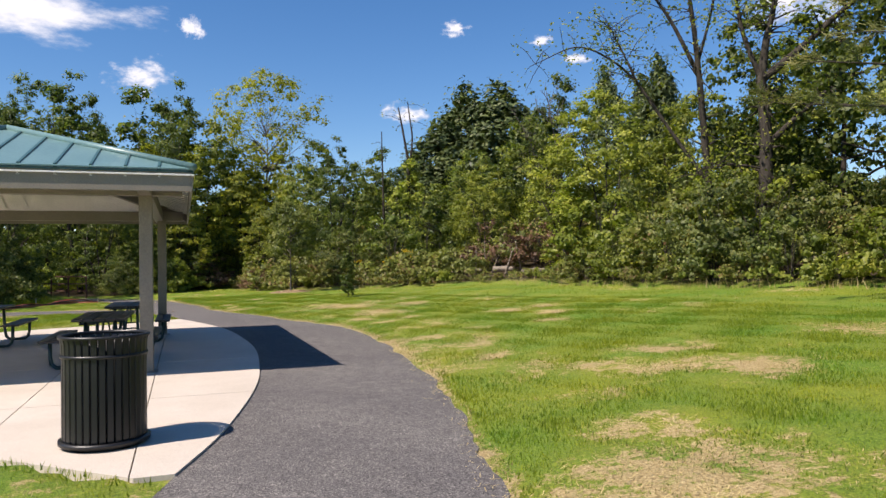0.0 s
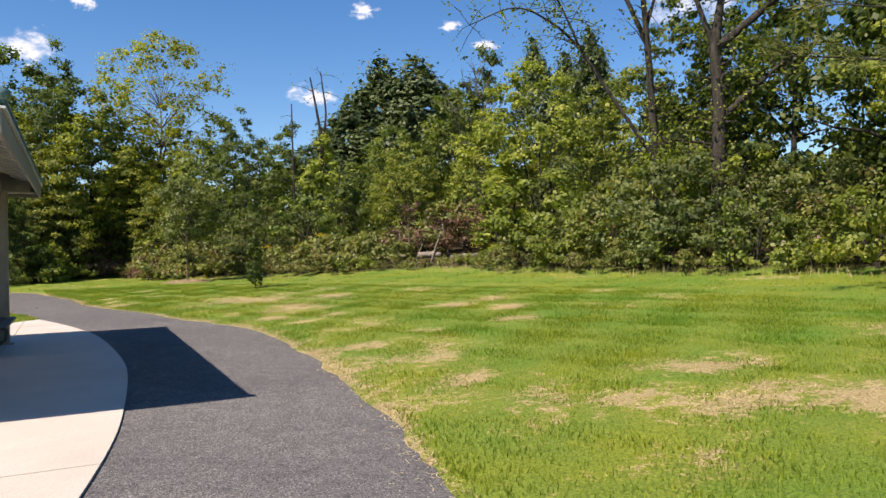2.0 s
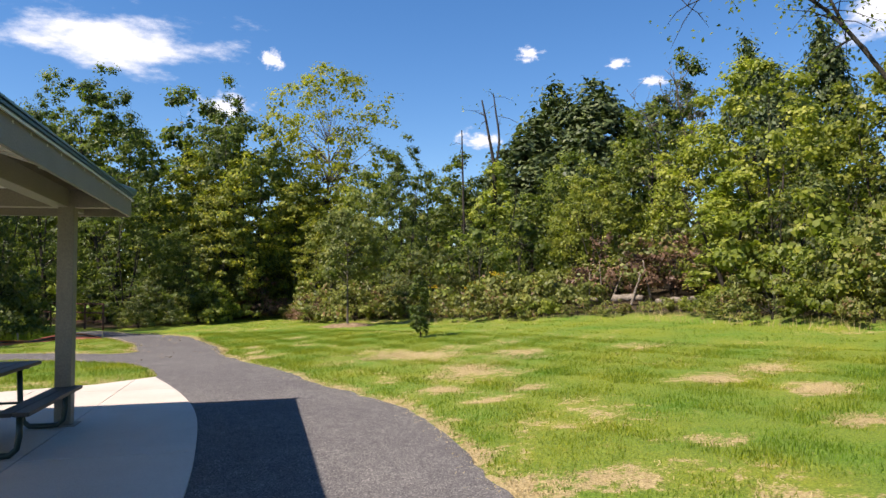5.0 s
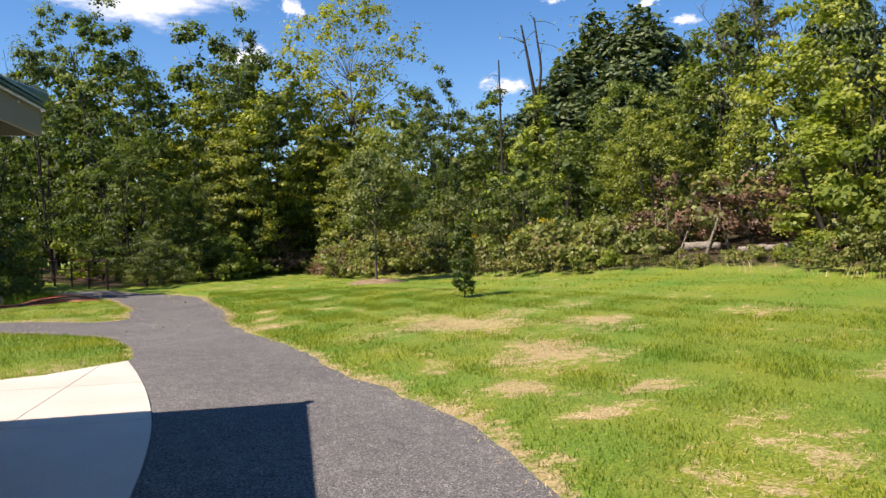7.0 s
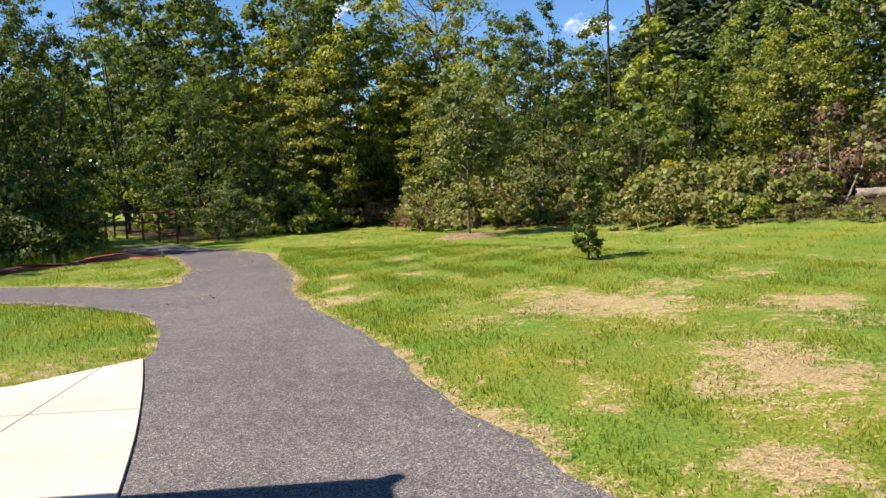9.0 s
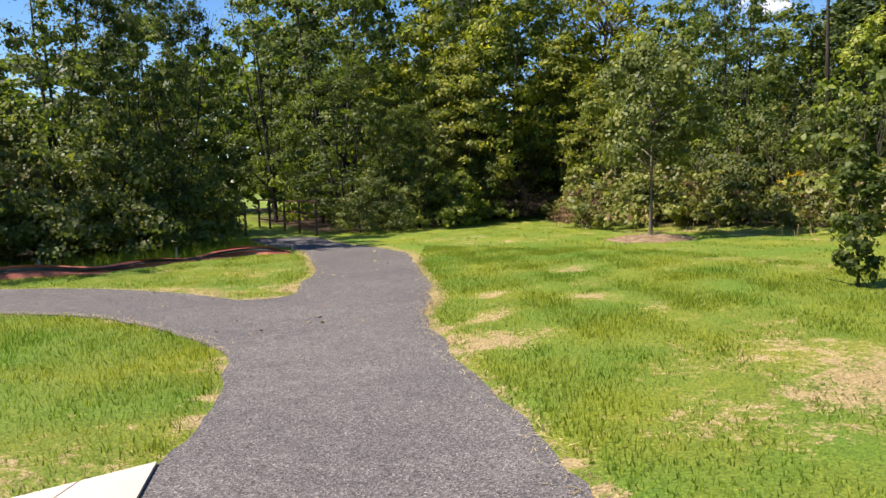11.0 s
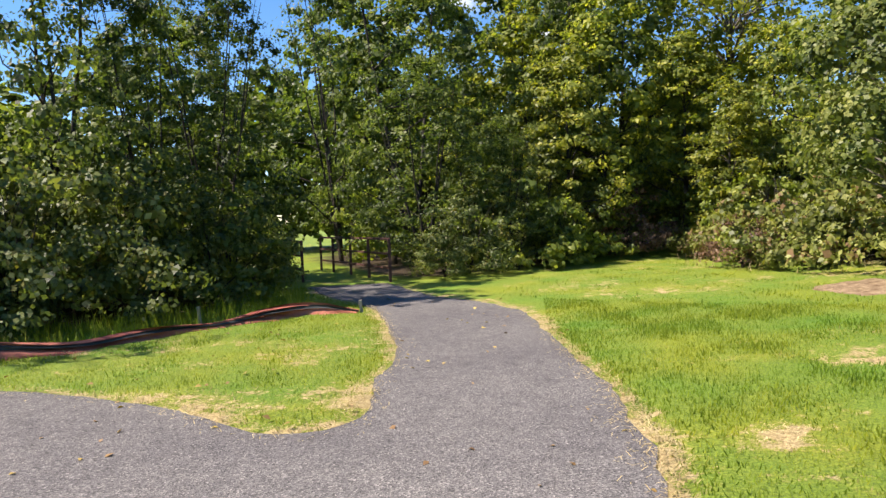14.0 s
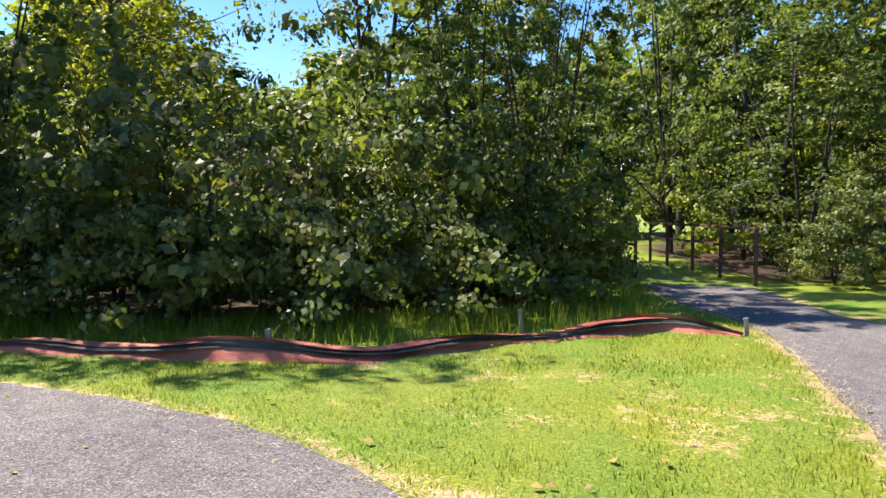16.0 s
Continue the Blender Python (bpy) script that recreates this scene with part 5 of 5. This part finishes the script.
# ---- sagging orange barrier with black silt fabric ----
def build_barrier():
    line = smooth_line([(-19.5, 12.6), (-17.4, 13.8), (-15.7, 14.85), (-14.1, 16.0), (-13.2, 16.75), (-12.5, 17.6), (-12.25, 19.1), (-11.7, 20.8), (-11.1, 21.35), (-10.8, 21.45)], 0.12)
    t = thing("barrier_fence", "sagging orange plastic barrier with a black silt band along the grass", "barrier fence")
    n = len(line)
    run = np.r_[0, np.cumsum(np.linalg.norm(np.diff(line, axis=0), axis=1))]
    tall = 0.17 + 0.045 * np.sin(run * 1.1) + 0.04 * np.sin(run * 2.7 + 1)
    tall *= np.clip((run[-1] - run) * 1.2 + 0.35, 0, 1)
    base = np.array([ground_z(x, y) for x, y in line])
    tan = np.gradient(line, axis=0)
    tan /= np.linalg.norm(tan, axis=1)[:, None]
    nor = np.stack([-tan[:, 1], tan[:, 0]], 1)
    for name, lo, hi, bulge, mat1, label in (("lower_mesh", -0.1, 0.6, 0.16, M_ORANGE, "slack orange mesh skirt"), ("silt_band", 0.56, 0.82, 0.07, M_SILT, "black fabric band"), ("upper_mesh", 0.79, 1.0, 0.03, M_ORANGE, "taut orange top strip")):
        v, f = [], []
        rows = 5
        for j in range(rows):
            k = lo + (hi - lo) * j / (rows - 1)
            out = bulge * (1 - j / (rows - 1)) + 0.02 * np.sin(run * 6 + j * 1.7) + 0.03 * np.sin(run * 2.3 + j)
            place = line - nor * out[:, None]
            v += [(*p, z + k * h) for p, z, h in zip(place, base, tall)]
        m2 = len(v)
        v += [(x + 0.004, y + 0.006, z - 0.004) for x, y, z in v]
        for j in range(rows - 1):
            for i in range(n - 1):
                a = j * n + i
                f += [(a, a + 1, a + n + 1, a + n), (m2 + a, m2 + a + n, m2 + a + n + 1, m2 + a + 1)]
        part(name, mesh_of(name, v, f, True), mat1, t, label)
    for x, y, h in ((-12.55, 19.6, 0.32), (-10.78, 21.5, 0.22), (-13.35, 16.8, 0.3), (-16.0, 14.85, 0.35)):
        part("stake", boxed(-0.025, 0.025, -0.018, 0.018, -0.1, h, 0.004, pose(x, y, ground_z(x, y), 3, -4, 30)), M_STAKE, t, "weathered wooden stake")


build_barrier()

# ---- far woods that close the view ----
def build_far_woods():
    g = np.random.default_rng(71)
    n = 52000
    a = g.uniform(-1.75, 1.95, n)
    far = 36 + 10 * g.uniform(0, 1, n) ** 0.6 + np.where(np.abs(a - 0.35) < 0.5, 26, 0) + 4 * np.sin(a * 7)
    top = 7.5 + 2.2 * np.sin(a * 9 + 1) + 1.3 * np.sin(a * 23) + np.where(np.abs(a - 0.2) < 0.25, -1, 0)
    x, y = -2 + far * np.sin(a), 12 + far * np.cos(a)
    z = terrain(x, y) + top * g.uniform(0, 1, n) ** 0.8
    keep = ~((y < 50) & (x > -50) & (x < -18) & (y > 28) & (z < 1.0))
    pts = np.stack([x, y, z], 1)[keep]
    me = mesh_of("far_woods", leaf_quads(pts, 0.85, g, 0.3), quads(len(pts)))
    me.materials.append(L_DARK)
    tagged(new("far_woods", me), "dense dark woodland closing the view all round", "woods", kind="stuff")


build_far_woods()


# ---- grass ----
def blades(name, count, poly, height, width, seed, label, keep=None, lift=0.0, mat1=M_BLADE, bend=0.5):
    """Single blades of grass spread over a stretch of the plan."""
    g = np.random.default_rng(seed)
    lo, hi = poly.min(0), poly.max(0)
    p = g.uniform(lo, hi, (count, 2))
    p = p[inside(poly, p[:, 0], p[:, 1])]
    p = p[~(inside(PATH_POLY, p[:, 0], p[:, 1]) | inside(PAD_POLY, p[:, 0], p[:, 1]))]
    dry = dryness(p[:, 0], p[:, 1])
    if keep is not None:
        ok = keep(p, dry, g)
        p, dry = p[ok], dry[ok]
    n = len(p)
    z = terrain(p[:, 0], p[:, 1]) + lift
    h = height * g.uniform(0.45, 1.3, n) * (1 - 0.6 * np.clip(dry, 0, 1)) * (0.65 + 0.8 * fbm(p[:, 0], p[:, 1], 0.7, 6))
    a = g.uniform(0, 2 * math.pi, n)
    w = width * g.uniform(0.6, 1.3, n)
    side = np.stack([np.cos(a), np.sin(a), 0 * a], 1) * w[:, None] / 2
    b = g.uniform(0, 2 * math.pi, n)
    lean = np.stack([np.cos(b), np.sin(b), 0 * b], 1) * (h * g.uniform(0.1, 1.0, n) * (bend + 0.9 * dry))[:, None]
    root = np.stack([p[:, 0], p[:, 1], z], 1)
    v = np.stack([root - side, root + side, root + lean + np.stack([0 * h, 0 * h, h], 1)], 1).reshape(-1, 3)
    me = mesh_of(name, v, np.arange(n * 3).reshape(-1, 3))
    at = me.attributes.new("dry", "FLOAT", "POINT")
    at.data.foreach_set("value", np.repeat(dry, 3).astype(np.float32))
    me.materials.append(mat1)
    return tagged(new(name, me), label, "grass", kind="stuff")


thin = lambda p, dry, g: g.uniform(0, 1, len(p)) > np.clip(dry, 0, 1) * 0.8
NEAR_MEADOW = np.array([(1.0, -12), (9, -12), (10.5, 0), (9.0, 8), (3.0, 16), (-3.0, 22), (-8.2, 23.5), (-6, 17), (-3, 11), (0.5, 5)], float)
FAR_MEADOW = np.array([(8, -13), (21, -13), (16, -1), (13.8, 7), (8.6, 17), (2.6, 22.8), (-3.4, 28.3), (-7.2, 38), (-10.3, 32), (-9.4, 24), (-3.0, 22), (3.0, 16), (9.0, 8), (10.5, 0)], float)
CORNER = np.array([(-9.5, 14.3), (-7.0, 13.9), (-5.0, 12.6), (-4.0, 10.2), (-5.2, 8.8), (-7.2, 7.4), (-12, 3.4), (-22, 7), (-14, 12)], float)
ISLAND = np.array([(-7.0, 15.2), (-8.3, 19), (-10.5, 21.6), (-12.0, 24), (-15, 25.6), (-13.4, 22), (-13.2, 20), (-14.5, 18.5), (-17, 15.5), (-20, 13.2), (-20, 10.9), (-14, 14.2)], float)
NEAR_LEFT = np.array([(-0.4, -6.1), (-6, -3.1), (-9, -6), (-5, -12), (-0.5, -12)], float)
blades("meadow_grass", 900000, NEAR_MEADOW, 0.054, 0.013, 81, "short green meadow grass with straw patches", thin)
blades("far_meadow_grass", 260000, FAR_MEADOW, 0.045, 0.022, 82, "green meadow grass towards the thicket", thin)
blades("corner_grass", 240000, CORNER, 0.07, 0.011, 83, "bright green grass between the path and the pad", thin)
blades("island_grass", 200000, ISLAND, 0.05, 0.011, 84, "sunlit grass between the two paths", thin)
blades("near_grass", 45000, NEAR_LEFT, 0.06, 0.012, 85, "green grass beside the concrete pad", thin)


def straw(name, count, poly, seed, label):
    """Loose straw lying flat where the turf is dry and along the path's edges."""
    g = np.random.default_rng(seed)
    p = g.uniform(poly.min(0), poly.max(0), (count, 2))
    p = p[inside(poly, p[:, 0], p[:, 1])]
    d = dryness(p[:, 0], p[:, 1])
    in_path = inside(PATH_POLY, p[:, 0], p[:, 1])
    edge_d = np.minimum(away(R_LINE[::2], p[:, 0], p[:, 1]), np.minimum(away(I_LINE[::2], p[:, 0], p[:, 1]), away(C_LINE[::2], p[:, 0], p[:, 1])))
    ok = np.where(in_path, g.uniform(0, 1, len(p)) < 0.5 * np.exp(-edge_d / 0.07), g.uniform(0, 1, len(p)) < (d - 0.42) * 2.0) & ~inside(PAD_POLY, p[:, 0], p[:, 1])
    p, in_path = p[ok], in_path[ok]
    n = len(p)
    z = np.where(in_path, 0.004, terrain(p[:, 0], p[:, 1]) + 0.022) + g.uniform(0, 0.02, n)
    a, ln = g.uniform(0, 2 * math.pi, n), g.uniform(0.02, 0.065, n)
    along = np.stack([np.cos(a) * ln, np.sin(a) * ln, g.uniform(-0.012, 0.02, n)], 1)
    side = np.stack([-np.sin(a), np.cos(a), 0 * a], 1) * 0.0024
    root = np.stack([p[:, 0], p[:, 1], z], 1)
    v = np.stack([root - side, root + side, root + along + side, root + along - side], 1).reshape(-1, 3)
    me = mesh_of(name, v, quads(n))
    me.materials.append(L_STRAW)
    return tagged(new(name, me), label, "straw", kind="stuff")


straw("straw_litter", 620000, NEAR_MEADOW, 91, "loose pale straw on the dry patches")
straw("path_straw", 160000, np.array([(-13, 14), (-7, 12), (-4, 13), (-5.2, 17.5), (-9, 24), (-12, 23)], float), 92, "loose pale straw along the path's edge")


def fallen_leaves(count, poly, seed):
    g = np.random.default_rng(seed)
    p = g.uniform(poly.min(0), poly.max(0), (count, 2))
    p = p[inside(poly, p[:, 0], p[:, 1])]
    on = inside(PATH_POLY, p[:, 0], p[:, 1])
    z = np.where(on, 0.006, terrain(p[:, 0], p[:, 1]) + 0.045)
    me = mesh_of("fallen_leaves", leaf_quads(np.stack([p[:, 0], p[:, 1], z], 1), 0.06, g, 3.0), quads(len(p)))
    me.materials.append(L_FALLEN)
    return tagged(new("fallen_leaves", me), "scattered brown and yellow fallen leaves", "leaves", kind="stuff")


fallen_leaves(280, np.array([(-16, 13), (-6, 12), (-4.5, 16), (-9, 24), (-13, 25), (-14, 19)], float), 93)
EDGE_STRIP = np.vstack([np.array([beside(k, -0.7) for k in step]), np.array([beside(k, 0.6) for k in step[::-1]])])
blades("edge_weeds", 60000, EDGE_STRIP, 0.3, 0.014, 86, "tall dry weeds and grass along the thicket", lambda p, d, g: g.uniform(0, 1, len(p)) < np.where(p[:, 0] > 7, 0.8, 0.35), 0, L_STRAW, 0.35)
WEST_STRIP = np.array([(-12.6, 17.7), (-12.4, 19.1), (-11.8, 21.0), (-12.6, 22.6), (-14.2, 24.4), (-15.0, 23.5), (-13.9, 21), (-14.6, 18.9), (-17, 16.2), (-20, 14.2), (-19.6, 12.8), (-15.8, 15)], float)
blades("shade_weeds", 16000, WEST_STRIP, 0.3, 0.013, 87, "uncut grass and weeds behind the barrier", None, 0, M_BLADE, 0.4)


# ---- clouds ----
def cloud_material():
    m = bpy.data.materials.new("cloud")
    m.use_nodes = True
    nt = m.node_tree
    nt.nodes.remove(nt.nodes["Principled BSDF"])
    tc = nt.nodes.new("ShaderNodeTexCoord")
    info = nt.nodes.new("ShaderNodeObjectInfo")
    n = nt.nodes.new("ShaderNodeTexNoise")
    n.noise_dimensions = "4D"
    n.inputs["Scale"].default_value, n.inputs["Detail"].default_value, n.inputs["Roughness"].default_value = 1.9, 10, 0.62
    nt.links.new(tc.outputs["Object"], n.inputs["Vector"])
    mul = nt.nodes.new("ShaderNodeMath")
    mul.operation = "MULTIPLY"
    mul.inputs[1].default_value = 40
    nt.links.new(info.outputs["Random"], mul.inputs[0])
    nt.links.new(mul.outputs[0], n.inputs["W"])
    ln = nt.nodes.new("ShaderNodeVectorMath")
    ln.operation = "LENGTH"
    nt.links.new(tc.outputs["Object"], ln.inputs[0])
    inv = nt.nodes.new("ShaderNodeMath")
    inv.operation = "MULTIPLY_ADD"
    inv.inputs[1].default_value, inv.inputs[2].default_value = -0.95, 0.02
    nt.links.new(ln.outputs["Value"], inv.inputs[0])
    add = nt.nodes.new("ShaderNodeMath")
    add.operation = "MULTIPLY_ADD"
    add.inputs[1].default_value = 1.9
    nt.links.new(n.outputs[0], add.inputs[0])
    nt.links.new(inv.outputs[0], add.inputs[2])
    r = nt.nodes.new("ShaderNodeMapRange")
    r.interpolation_type = "SMOOTHSTEP"
    r.inputs[1].default_value, r.inputs[2].default_value = 0.42, 0.9
    nt.links.new(add.outputs[0], r.inputs[0])
    em, tp, mx = nt.nodes.new("ShaderNodeEmission"), nt.nodes.new("ShaderNodeBsdfTransparent"), nt.nodes.new("ShaderNodeMixShader")
    em.inputs[0].default_value, em.inputs[1].default_value = (0.93, 0.95, 1.0, 1), 0.72
    for a, b in ((r.outputs[0], mx.inputs[0]), (tp.outputs[0], mx.inputs[1]), (em.outputs[0], mx.inputs[2]), (mx.outputs[0], nt.nodes["Material Output"].inputs[0])):
        nt.links.new(a, b)
    return m


M_CLOUD = cloud_material()
for x, y, z, w, h in ((-385, 812, 306, 215, 80), (-205, 873, 290, 26, 24), (-262, 859, 226, 62, 36), (116, 889, 298, 34, 17), (225, 868, 279, 26, 12), (264, 858, 254, 30, 12), (50, 895, 192, 52, 28),
                      (500, 740, 300, 130, 70), (-560, 690, 330, 120, 40), (640, 600, 420, 160, 60), (-700, 500, 420, 140, 50)):
    bm = bmesh.new()
    bmesh.ops.create_grid(bm, x_segments=1, y_segments=1, size=1.0)
    me = bpy.data.meshes.new("cloud")
    bm.to_mesh(me)
    bm.free()
    me.materials.append(M_CLOUD)
    ob = new("cloud", me)
    ob.matrix_basis = look((x, y, z), (2 * x, 2 * y, 2 * z - 1.5)) @ Matrix.Diagonal((w, h, 1, 1))
    ob.visible_shadow = False
    tagged(ob, "small white fair-weather cloud in a blue sky", "cloud", kind="structure")
